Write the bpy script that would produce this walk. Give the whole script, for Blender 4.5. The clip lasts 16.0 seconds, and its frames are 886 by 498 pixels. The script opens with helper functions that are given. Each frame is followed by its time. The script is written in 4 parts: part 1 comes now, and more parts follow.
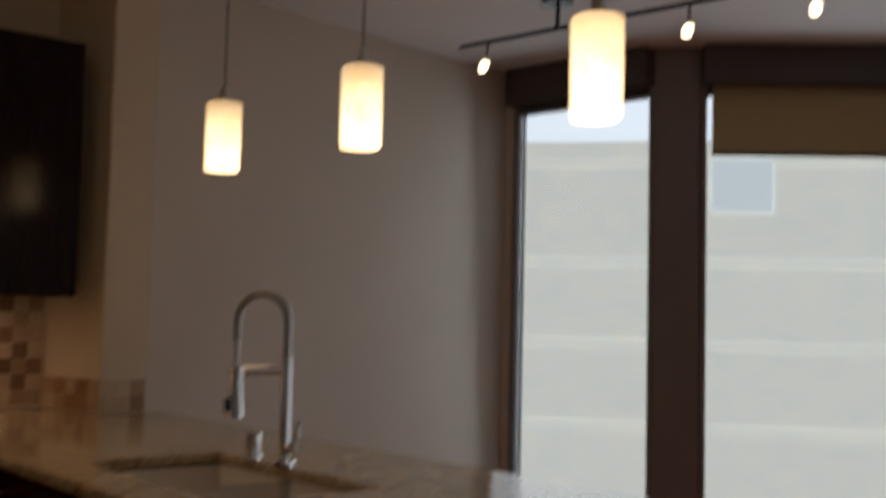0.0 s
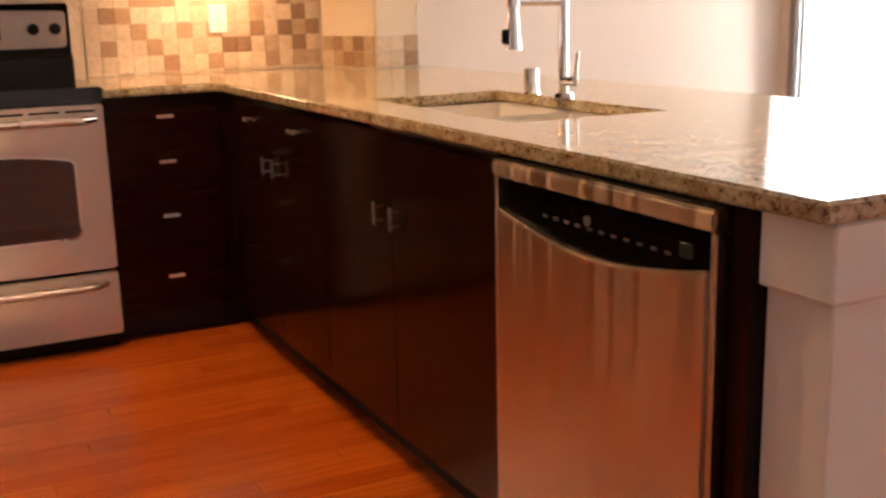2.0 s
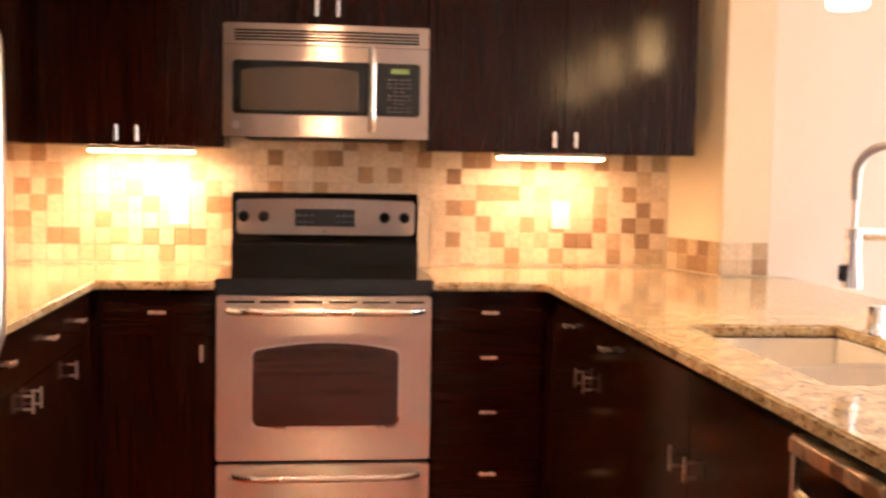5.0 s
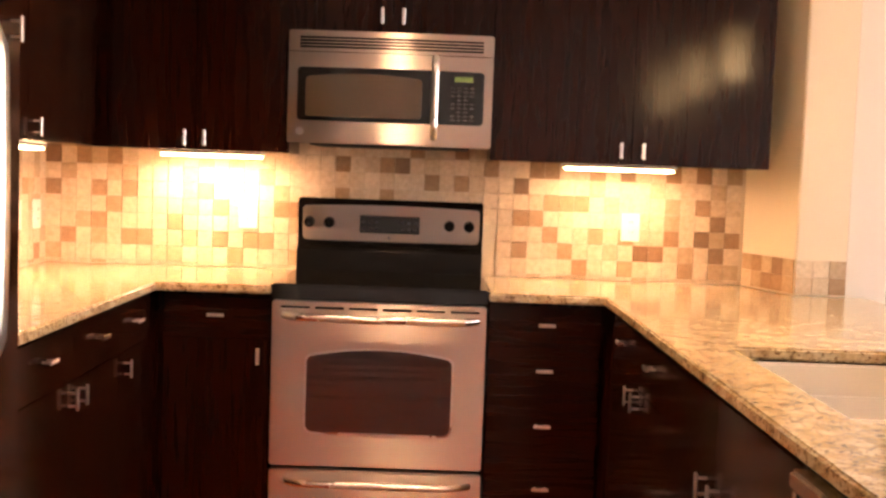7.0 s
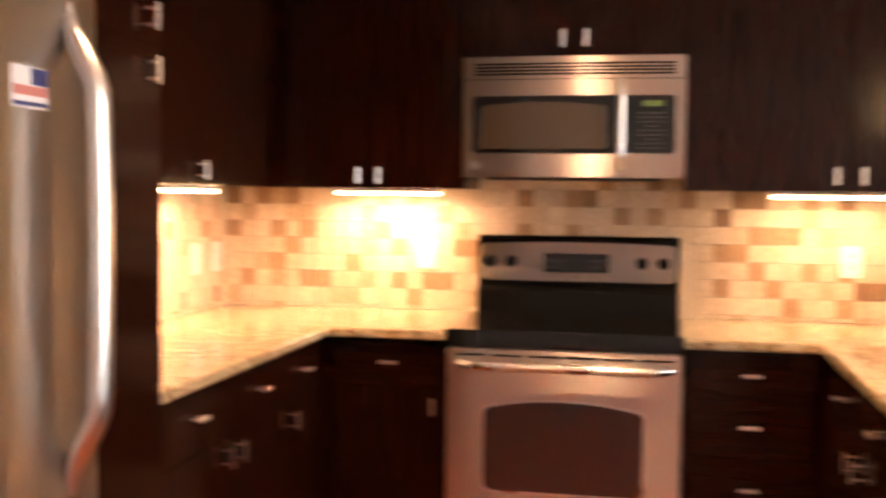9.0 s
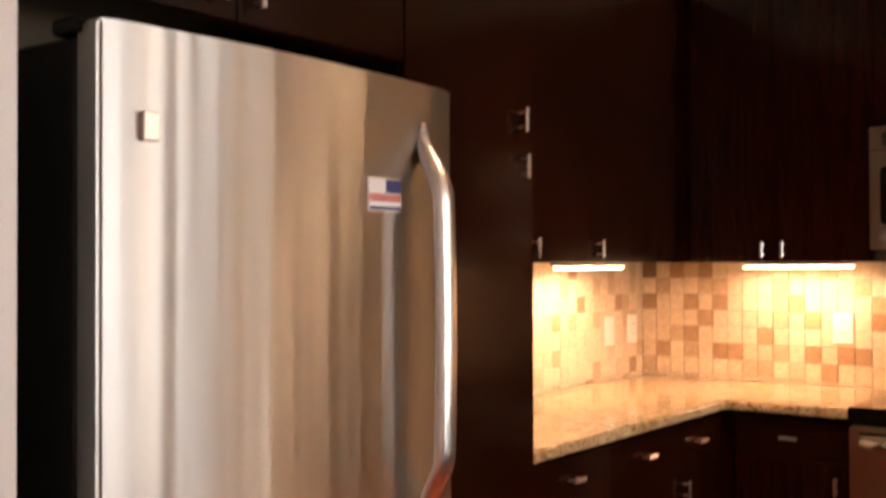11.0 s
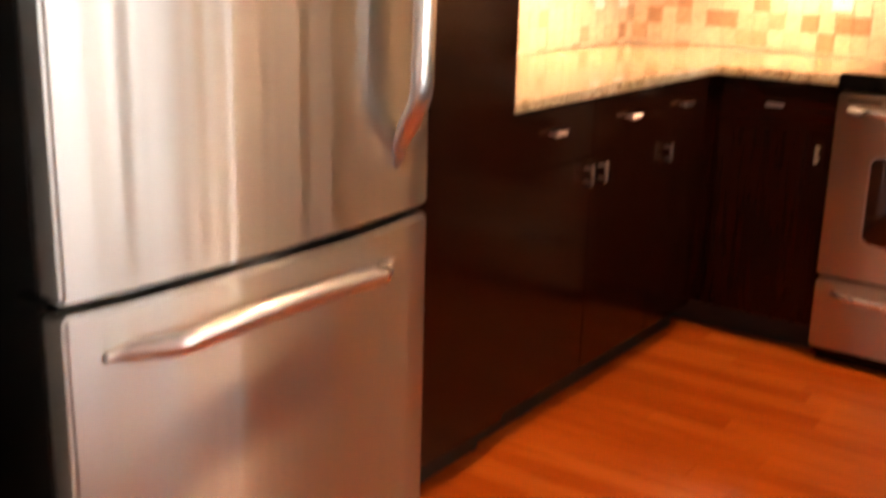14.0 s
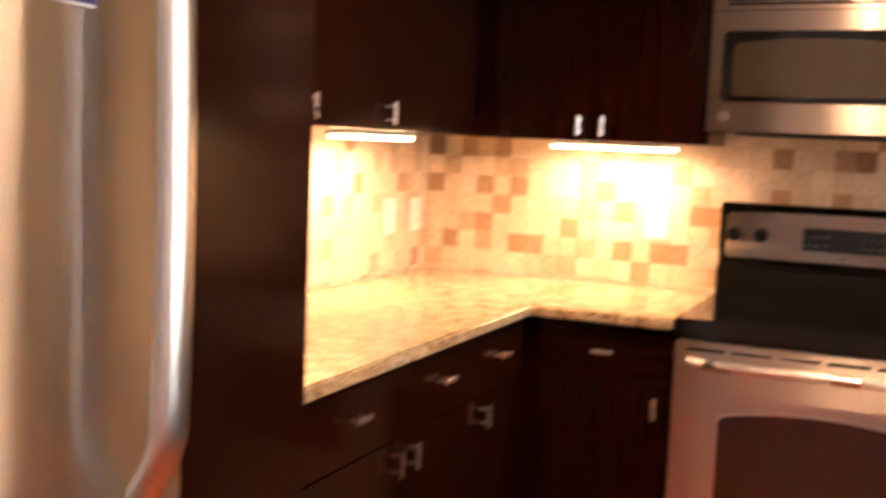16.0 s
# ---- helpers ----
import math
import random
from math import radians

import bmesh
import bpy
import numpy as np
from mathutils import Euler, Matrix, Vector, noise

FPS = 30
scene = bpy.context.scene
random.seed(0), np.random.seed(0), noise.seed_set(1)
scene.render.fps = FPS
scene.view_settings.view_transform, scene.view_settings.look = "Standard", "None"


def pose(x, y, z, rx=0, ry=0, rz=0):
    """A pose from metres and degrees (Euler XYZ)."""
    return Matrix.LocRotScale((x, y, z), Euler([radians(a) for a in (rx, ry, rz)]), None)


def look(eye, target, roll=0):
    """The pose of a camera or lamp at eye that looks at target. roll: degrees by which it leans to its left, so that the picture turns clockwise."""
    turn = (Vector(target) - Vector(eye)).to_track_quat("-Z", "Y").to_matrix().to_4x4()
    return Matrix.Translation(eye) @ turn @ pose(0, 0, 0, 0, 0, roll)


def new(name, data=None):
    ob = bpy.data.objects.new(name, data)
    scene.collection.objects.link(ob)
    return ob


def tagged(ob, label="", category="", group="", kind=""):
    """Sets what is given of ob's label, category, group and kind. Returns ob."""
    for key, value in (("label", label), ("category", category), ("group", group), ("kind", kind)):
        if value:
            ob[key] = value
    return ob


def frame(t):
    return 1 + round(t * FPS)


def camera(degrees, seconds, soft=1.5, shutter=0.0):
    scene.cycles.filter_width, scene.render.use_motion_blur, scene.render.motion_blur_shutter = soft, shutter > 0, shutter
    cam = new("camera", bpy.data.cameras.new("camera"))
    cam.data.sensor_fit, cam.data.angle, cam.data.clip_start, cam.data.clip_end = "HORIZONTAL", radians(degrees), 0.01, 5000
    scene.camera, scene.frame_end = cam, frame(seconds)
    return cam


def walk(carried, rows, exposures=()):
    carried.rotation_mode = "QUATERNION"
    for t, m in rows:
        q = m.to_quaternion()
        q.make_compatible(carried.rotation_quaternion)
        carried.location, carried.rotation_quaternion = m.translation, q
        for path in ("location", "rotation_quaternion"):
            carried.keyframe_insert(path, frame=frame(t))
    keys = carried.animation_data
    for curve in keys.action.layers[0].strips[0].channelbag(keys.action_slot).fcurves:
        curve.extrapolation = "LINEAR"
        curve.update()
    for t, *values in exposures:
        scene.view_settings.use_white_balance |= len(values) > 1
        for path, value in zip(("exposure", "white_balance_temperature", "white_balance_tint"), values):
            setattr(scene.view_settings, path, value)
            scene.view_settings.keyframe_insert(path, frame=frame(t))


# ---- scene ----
cam = camera(44.8, 16.0, soft=2.6, shutter=0.8)
PATH = [
    (0, (-0.235, -4.64, 1.355), (1.051, -3.114, 1.487), 1.3),
    (0.2, (-0.296, -4.632, 1.343), (0.969, -3.086, 1.398), 0.8),
    (0.5, (-0.326, -4.622, 1.263), (0.88, -3.02, 1.238), 1.9),
    (1, (-0.362, -4.616, 1.268), (0.721, -2.96, 0.979), 1.0),
    (1.5, (-0.304, -4.577, 1.213), (0.656, -2.871, 0.802), 0.2),
    (2, (-0.257, -4.571, 1.205), (0.613, -2.827, 0.759), -1.5),
    (2.5, (-0.19, -4.647, 1.254), (0.599, -2.855, 0.844), -2.6),
    (3, (-0.114, -4.721, 1.307), (0.588, -2.873, 1.004), -3.1),
    (3.5, (-0.095, -4.747, 1.321), (0.511, -2.86, 1.052), -2.1),
    (4, (-0.05, -4.648, 1.315), (0.428, -2.719, 1.093), -1.1),
    (4.5, (-0.021, -4.526, 1.342), (0.327, -2.565, 1.167), -0.1),
    (5, (-0.019, -4.45, 1.336), (0.208, -2.468, 1.193), 1.0),
    (7.5, (0.246, -4.409, 1.356), (0.245, -2.414, 1.222), 2.1),
    (8, (0.263, -4.343, 1.353), (0.261, -2.346, 1.247), 2.7),
    (8.5, (0.234, -4.232, 1.361), (0.144, -2.236, 1.271), 2.6),
    (9, (0.287, -4.113, 1.383), (-0.1, -2.153, 1.287), 0.6),
    (9.5, (0.37, -4.099, 1.389), (-0.368, -2.241, 1.333), -1.6),
    (10, (0.467, -4.121, 1.417), (-0.532, -2.389, 1.476), -3.2),
    (10.2, (0.502, -4.141, 1.431), (-0.571, -2.459, 1.556), -3.2),
    (12.3, (0.779, -4.198, 1.365), (-0.554, -2.738, 1.061), 1.7),
    (12.5, (0.784, -4.196, 1.364), (-0.539, -2.741, 1.001), 2.3),
    (13, (0.78, -4.19, 1.283), (-0.511, -2.734, 0.821), 2.6),
    (13.5, (0.734, -4.171, 1.264), (-0.466, -2.711, 0.61), 2.2),
    (14, (0.586, -4.098, 1.296), (-0.536, -2.533, 0.755), 1.5),
    (14.5, (0.439, -3.994, 1.31), (-0.598, -2.334, 0.898), 1.4),
    (15, (0.341, -3.825, 1.338), (-0.659, -2.123, 1.013), 1.5),
    (15.5, (0.287, -3.652, 1.363), (-0.684, -1.924, 1.095), 1.5),
    (16, (0.172, -3.527, 1.381), (-0.618, -1.7, 1.19), 2.4),
]
EXPOSURES = [
    (0, -2.45, 6500, 11),
    (0.6, -2.5, 6500, 10),
    (1.0, -1.95, 6700, 12),
    (1.5, -0.8, 7300, 15),
    (2.0, 0.35, 7400, 18),
    (2.5, 0.95, 7500, 19),
    (8.5, 0.78, 7500, 20),
    (10.2, 0.38, 7500, 20),
    (12.5, -0.38, 7300, 14),
    (13.0, -0.1, 7300, 16),
    (13.5, 0.6, 7400, 16),
    (14.0, 0.62, 7400, 17),
    (14.5, 0.95, 7400, 17),
    (15.2, 0.9, 7400, 17),
    (16, 0.68, 7400, 20),
]
walk(cam, [(t, look(eye, target, roll)) for t, eye, target, roll in PATH], EXPOSURES)

# ---- world and light ----
world = bpy.data.worlds.new("world")
scene.world = world
world.use_nodes = True
wn = world.node_tree.nodes
sky = wn.new("ShaderNodeTexSky")
sky.sky_type, sky.sun_disc = "NISHITA", False
sky.sun_elevation, sky.sun_rotation = radians(40), radians(200)
world.node_tree.links.new(sky.outputs[0], wn["Background"].inputs[0])
wn["Background"].inputs[1].default_value = 0.1

WARM = (1.0, 0.585, 0.375)
DAY = (0.82, 0.92, 1.0)


def lamp(name, kind, m, power, colour, size=0.1, size_y=None, spot=60):
    data = bpy.data.lights.new(name, kind)
    data.energy, data.color = power, colour
    if kind == "AREA":
        data.shape, data.size, data.size_y = "RECTANGLE", size, size_y or size
    else:
        data.shadow_soft_size = size
    if kind == "SPOT":
        data.spot_size, data.spot_blend = radians(spot), 0.6
    ob = new(name, data)
    ob.matrix_world = m
    return ob


# daylight through the window openings
lamp("window_light", "AREA", look((4.02, -0.65, 1.45), (0.0, -1.6, 1.2)), 17, DAY, 0.95, 2.3)
lamp("window_light", "AREA", look((4.62, -1.68, 1.45), (1.0, -5.2, 1.2)), 24, DAY, 1.0, 2.3)
# lamp of the unseen third window, raised so bounced light brightens the low wall
lamp("window_light", "AREA", look((5.9, -2.95, 1.45), (1.0, -7.0, 1.2)), 110, DAY, 1.9, 2.3)


# ---- materials ----
def material(name, colour, rough=0.5, metal=0.0, coat=0.0):
    mat = bpy.data.materials.new(name)
    mat.use_nodes = True
    b = mat.node_tree.nodes["Principled BSDF"]
    b.inputs["Base Color"].default_value = (*colour, 1)
    b.inputs["Roughness"].default_value = rough
    b.inputs["Metallic"].default_value = metal
    b.inputs["Coat Weight"].default_value = coat
    return mat


def node(mat, kind, **inputs):
    n = mat.node_tree.nodes.new(kind)
    for k, v in inputs.items():
        n.inputs[k.replace("_", " ")].default_value = v
    return n


def link(mat, a, b):
    mat.node_tree.links.new(a, b)


def bsdf(mat):
    return mat.node_tree.nodes["Principled BSDF"]


def coords(mat, scale=(1, 1, 1)):
    g = node(mat, "ShaderNodeNewGeometry")
    m = node(mat, "ShaderNodeMapping")
    m.inputs["Scale"].default_value = scale
    link(mat, g.outputs["Position"], m.inputs["Vector"])
    return m.outputs["Vector"]


def ramp(mat, source, stops, constant=False):
    r = node(mat, "ShaderNodeValToRGB")
    e = r.color_ramp.elements
    while len(e) < len(stops):
        e.new(0.5)
    for el, (p, c) in zip(e, stops):
        el.position, el.color = p, (*c, 1)
    if constant:
        r.color_ramp.interpolation = "CONSTANT"
    link(mat, source, r.inputs["Fac"])
    return r.outputs["Color"]


def noise_out(mat, vec, scale, detail=4, rough=0.55):
    n = node(mat, "ShaderNodeTexNoise", Scale=scale, Detail=detail, Roughness=rough)
    link(mat, vec, n.inputs["Vector"])
    return n.outputs["Fac"]


def bump(mat, height, strength, distance=0.002):
    b = node(mat, "ShaderNodeBump", Strength=strength, Distance=distance)
    link(mat, height, b.inputs["Height"])
    link(mat, b.outputs["Normal"], bsdf(mat).inputs["Normal"])


def rough_var(mat, vec, scale, lo, hi):
    mr = node(mat, "ShaderNodeMapRange")
    mr.inputs["To Min"].default_value, mr.inputs["To Max"].default_value = lo, hi
    link(mat, noise_out(mat, vec, scale), mr.inputs["Value"])
    link(mat, mr.outputs["Result"], bsdf(mat).inputs["Roughness"])


def paint(name, colour, rough=0.75):
    mat = material(name, colour, rough)
    v = coords(mat)
    c = tuple(x * 0.94 for x in colour)
    link(mat, ramp(mat, noise_out(mat, v, 1.3, 3), [(0.3, c), (0.7, colour)]), bsdf(mat).inputs["Base Color"])
    bump(mat, noise_out(mat, v, 260, 3), 0.12, 0.001)
    return mat


def wood_dark(name, lo, hi, rough, scale):
    """Stained wood with grain along the axis that scale stretches."""
    mat = material(name, hi, rough)
    v = coords(mat, scale)
    n = noise_out(mat, v, 1.0, 6, 0.62)
    link(mat, ramp(mat, n, [(0.3, lo), (0.72, hi)]), bsdf(mat).inputs["Base Color"])
    rough_var(mat, coords(mat), 5.0, rough - 0.04, rough + 0.06)
    bsdf(mat).inputs["Specular IOR Level"].default_value = 0.20
    bump(mat, n, 0.003, 0.0005)
    return mat


def brushed(name, colour, rough, scale, ripple=0.009):
    mat = material(name, colour, rough, 1.0)
    b = bsdf(mat)
    b.inputs["Anisotropic"].default_value = 1.0
    b.inputs["Anisotropic Rotation"].default_value = 0.25
    t = node(mat, "ShaderNodeTangent")
    t.direction_type, t.axis = "RADIAL", "Z"
    link(mat, t.outputs["Tangent"], b.inputs["Tangent"])
    n = noise_out(mat, coords(mat, scale), 1.0, 3)
    mr = node(mat, "ShaderNodeMapRange")
    mr.inputs["To Min"].default_value, mr.inputs["To Max"].default_value = rough - 0.006, rough + 0.006
    link(mat, n, mr.inputs["Value"])
    link(mat, mr.outputs["Result"], b.inputs["Roughness"])
    wave = noise_out(mat, coords(mat, (9, 9, 0.10)), 1.0, 2)
    bump(mat, wave, 0.8, ripple)
    return mat


M_CREAM = paint("cream_paint", (0.72, 0.62, 0.46))
M_WALL = paint("grey_white_paint", (0.64, 0.575, 0.48))
M_CEIL = paint("ceiling_paint", (0.75, 0.73, 0.70))
M_TRIM = paint("white_trim_paint", (0.82, 0.80, 0.76), 0.5)
M_DARKFRAME = paint("dark_bronze_paint", (0.075, 0.06, 0.055), 0.5)
M_COLUMN = paint("taupe_column_paint", (0.22, 0.19, 0.175), 0.6)
M_ESP = wood_dark("espresso_wood", (0.0105, 0.0025, 0.001), (0.0140, 0.0036, 0.0014), 0.14, (38, 38, 3))
M_ESPH = wood_dark("espresso_wood_crosswise", (0.0105, 0.0025, 0.001), (0.0140, 0.0036, 0.0014), 0.14, (3, 3, 38))
M_KICK = paint("black_toe_kick", (0.012, 0.008, 0.007), 0.6)
M_STEEL = brushed("brushed_steel", (0.58, 0.51, 0.44), 0.29, (3, 3, 180), 0.0012)
M_STEEL_RIPPLED = brushed("rippled_brushed_steel", (0.58, 0.51, 0.44), 0.21, (3, 3, 180), 0.009)
M_FRIDGE = brushed("brushed_fridge_steel", (0.55, 0.535, 0.515), 0.34, (3, 3, 180))
M_SATIN = material("satin_nickel", (0.72, 0.70, 0.67), 0.28, 1.0)
rough_var(M_SATIN, coords(M_SATIN), 5, 0.25, 0.31)
M_CHROME = material("chrome", (0.82, 0.82, 0.83), 0.08, 1.0)
rough_var(M_CHROME, coords(M_CHROME), 30, 0.05, 0.13)
M_SPRING = material("grey_spring_steel", (0.42, 0.40, 0.37), 0.3, 1.0)
M_BLACKGLASS = material("black_glass", (0.004, 0.0035, 0.003), 0.07)
rough_var(M_BLACKGLASS, coords(M_BLACKGLASS), 9, 0.05, 0.12)
M_OVENGLASS = material("smoked_oven_glass", (0.022, 0.006, 0.0025), 0.05, 0.0, 0.8)
M_MWGLASS = material("screened_glass", (0.042, 0.029, 0.019), 0.16, 0.0, 0.5)
rough_var(M_MWGLASS, coords(M_MWGLASS), 12, 0.12, 0.2)
M_BLACK = material("black_plastic", (0.004, 0.0035, 0.003), 0.2)
bsdf(M_BLACK).inputs["Specular IOR Level"].default_value = 0.16
rough_var(M_BLACK, coords(M_BLACK), 20, 0.14, 0.26)
M_CASE = material("black_textured_case", (0.004, 0.0035, 0.0035), 0.5)
bsdf(M_CASE).inputs["Specular IOR Level"].default_value = 0.25
bump(M_CASE, noise_out(M_CASE, coords(M_CASE), 500, 2), 0.3, 0.001)
M_GREY = material("grey_print", (0.25, 0.25, 0.26), 0.5)
M_PRINT = material("dim_grey_print", (0.06, 0.06, 0.065), 0.5)
M_WHITEPL = material("white_plastic", (0.78, 0.75, 0.70), 0.35)
M_SINK = material("white_sink_enamel", (0.74, 0.70, 0.64), 0.18, 0.0, 0.3)
rough_var(M_SINK, coords(M_SINK), 14, 0.14, 0.26)
M_NAVY = material("navy_print", (0.02, 0.03, 0.13), 0.5)
M_PINK = material("faded_red_print", (0.55, 0.20, 0.17), 0.5)
M_PAPER = material("white_print", (0.75, 0.75, 0.75), 0.5)

# granite: tan ground with brown, gold and dark flecks
M_GRANITE = material("granite", (0.4, 0.3, 0.2), 0.1, 0.0, 0.25)
v = coords(M_GRANITE)
g_big = ramp(M_GRANITE, noise_out(M_GRANITE, v, 16, 6, 0.7),
             [(0.30, (0.22, 0.14, 0.07)), (0.44, (0.46, 0.34, 0.19)), (0.57, (0.60, 0.49, 0.32)), (0.72, (0.68, 0.60, 0.44))])
g_spots = ramp(M_GRANITE, noise_out(M_GRANITE, v, 95, 4, 0.65),
               [(0.36, (0.26, 0.18, 0.11)), (0.48, (0.88, 0.87, 0.85)), (0.7, (1.0, 0.98, 0.92))])
mix = node(M_GRANITE, "ShaderNodeMix")
mix.data_type, mix.blend_type = "RGBA", "MULTIPLY"
mix.inputs["Factor"].default_value = 1.0
link(M_GRANITE, g_big, mix.inputs[6])
link(M_GRANITE, g_spots, mix.inputs[7])
link(M_GRANITE, mix.outputs[2], bsdf(M_GRANITE).inputs["Base Color"])
rough_var(M_GRANITE, v, 40, 0.08, 0.16)


def stone(name, lo, hi):
    """Tumbled stone tile: each piece has its own shade, with pits and veins."""
    mat = material(name, hi, 0.5)
    info = node(mat, "ShaderNodeObjectInfo")
    base = ramp(mat, info.outputs["Random"], [(0.0, lo), (1.0, hi)])
    veins = ramp(mat, noise_out(mat, coords(mat), 55, 5, 0.6), [(0.3, (0.78, 0.74, 0.68)), (0.65, (1, 1, 1))])
    m = node(mat, "ShaderNodeMix")
    m.data_type, m.blend_type = "RGBA", "MULTIPLY"
    m.inputs["Factor"].default_value = 1.0
    link(mat, base, m.inputs[6])
    link(mat, veins, m.inputs[7])
    link(mat, m.outputs[2], bsdf(mat).inputs["Base Color"])
    bump(mat, noise_out(mat, coords(mat), 130, 3), 0.25, 0.001)
    return mat


M_TILE = {".": stone("cream_stone", (0.60, 0.46, 0.32), (0.71, 0.58, 0.43)),
          "t": stone("tan_stone", (0.47, 0.33, 0.20), (0.53, 0.40, 0.26)),
          "T": stone("light_brown_stone", (0.34, 0.205, 0.11), (0.42, 0.27, 0.15)),
          "B": stone("brown_stone", (0.22, 0.125, 0.065), (0.30, 0.18, 0.10))}
M_GROUT = paint("sand_grout", (0.64, 0.53, 0.38), 0.85)


def plank_material():
    mat = material("cherry_floorboard", (0.35, 0.1, 0.03), 0.22, 0.0, 0.08)
    info = node(mat, "ShaderNodeObjectInfo")
    geo = node(mat, "ShaderNodeNewGeometry")
    add = node(mat, "ShaderNodeMath")
    add.operation = "ADD"
    link(mat, info.outputs["Random"], add.inputs[0])
    link(mat, geo.outputs["Random Per Island"], add.inputs[1])
    fr = node(mat, "ShaderNodeMath")
    fr.operation = "FRACT"
    link(mat, add.outputs[0], fr.inputs[0])
    shade = ramp(mat, fr.outputs[0], [(0.0, (0.42, 0.072, 0.009)), (0.5, (0.50, 0.095, 0.012)), (1.0, (0.56, 0.125, 0.017))])
    grain = ramp(mat, noise_out(mat, coords(mat, (3, 60, 60)), 1.0, 6, 0.6), [(0.3, (0.66, 0.6, 0.55)), (0.62, (1, 1, 1))])
    m = node(mat, "ShaderNodeMix")
    m.data_type, m.blend_type = "RGBA", "MULTIPLY"
    m.inputs["Factor"].default_value = 0.8
    link(mat, shade, m.inputs[6])
    link(mat, grain, m.inputs[7])
    link(mat, m.outputs[2], bsdf(mat).inputs["Base Color"])
    rough_var(mat, coords(mat, (1, 6, 1)), 3, 0.16, 0.30)
    return mat


M_PLANK = plank_material()


def glow(name, colour, strength):
    mat = material(name, colour, 0.4)
    bsdf(mat).inputs["Emission Color"].default_value = (*colour, 1)
    bsdf(mat).inputs["Emission Strength"].default_value = strength
    return mat


M_LENS = glow("lit_lamp_lens", (1.0, 0.72, 0.40), 14)
M_SHADE = glow("lit_alabaster_glass", (1.0, 0.68, 0.34), 1.0)
v = coords(M_SHADE)
link(M_SHADE, ramp(M_SHADE, noise_out(M_SHADE, v, 14, 4), [(0.3, (1.0, 0.60, 0.26)), (0.7, (1.0, 0.74, 0.42))]),
     bsdf(M_SHADE).inputs["Emission Color"])
hot = node(M_SHADE, "ShaderNodeMapRange")          # the bulb sits low in the glass
hot.inputs["From Min"].default_value, hot.inputs["From Max"].default_value = 2.08, 1.90
hot.inputs["To Min"].default_value, hot.inputs["To Max"].default_value = 3.2, 17.0
sep = node(M_SHADE, "ShaderNodeSeparateXYZ")
link(M_SHADE, v, sep.inputs[0])
link(M_SHADE, sep.outputs["Z"], hot.inputs["Value"])
link(M_SHADE, hot.outputs["Result"], bsdf(M_SHADE).inputs["Emission Strength"])
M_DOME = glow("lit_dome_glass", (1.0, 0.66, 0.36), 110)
M_BULB = glow("lit_bulb", (1.0, 0.75, 0.45), 30)
M_LED = glow("green_display", (0.10, 0.17, 0.05), 0.05)
M_GLASS = material("window_glass", (1, 1, 1), 0.0)
bsdf(M_GLASS).inputs["Transmission Weight"].default_value = 1.0
M_ROLLER = paint("tan_roller_fabric", (0.50, 0.40, 0.25), 0.85)
tr = node(M_ROLLER, "ShaderNodeBsdfTranslucent")
tr.inputs["Color"].default_value = (0.62, 0.48, 0.28, 1)
mx = node(M_ROLLER, "ShaderNodeMixShader", Fac=0.5)
link(M_ROLLER, bsdf(M_ROLLER).outputs[0], mx.inputs[1])
link(M_ROLLER, tr.outputs[0], mx.inputs[2])
link(M_ROLLER, mx.outputs[0], M_ROLLER.node_tree.nodes["Material Output"].inputs["Surface"])
# facade and panes emit, standing in for the daylight that falls on them
M_FACADE = glow("glowing_far_facade", (0.80, 0.83, 0.78), 3.4)
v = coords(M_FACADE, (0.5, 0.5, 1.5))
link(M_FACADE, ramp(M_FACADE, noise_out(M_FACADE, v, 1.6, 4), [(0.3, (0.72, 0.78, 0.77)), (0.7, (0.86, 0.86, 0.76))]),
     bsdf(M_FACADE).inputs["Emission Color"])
M_FACADE_WIN = glow("glowing_far_pane", (0.72, 0.82, 0.87), 3.5)
M_SKY = glow("bright_sky", (0.80, 0.90, 1.0), 5.0)


# ---- mesh helpers ----
HOME = {}


def box(x0, x1, y0, y1, z0, z1, bevel=0.0, segments=1, bm=None):
    """A box, bevelled on all edges; added to bm where one is given."""
    own = bmesh.new()
    bmesh.ops.create_cube(own, size=1.0)
    for p in own.verts:
        p.co = Vector(((x0 + x1) / 2 + p.co.x * (x1 - x0), (y0 + y1) / 2 + p.co.y * (y1 - y0), (z0 + z1) / 2 + p.co.z * (z1 - z0)))
    if bevel:
        bmesh.ops.bevel(own, geom=list(own.edges), offset=bevel, segments=segments, affect="EDGES", clamp_overlap=True)
    if bm is None:
        return own
    return join(bm, own)


def join(bm, other):
    me = bpy.data.meshes.new("join")
    other.to_mesh(me)
    other.free()
    bm.from_mesh(me)
    bpy.data.meshes.remove(me)
    return bm


def cyl(p, q, r0, r1=None, n=24, bm=None, caps=True):
    """A round bar from p to q."""
    p, q = Vector(p), Vector(q)
    own = bmesh.new()
    bmesh.ops.create_cone(own, cap_ends=caps, segments=n, radius1=r0, radius2=r0 if r1 is None else r1, depth=(q - p).length)
    own.transform(Matrix.Translation((p + q) / 2) @ (q - p).to_track_quat("Z", "Y").to_matrix().to_4x4())
    if bm is None:
        return own
    return join(bm, own)


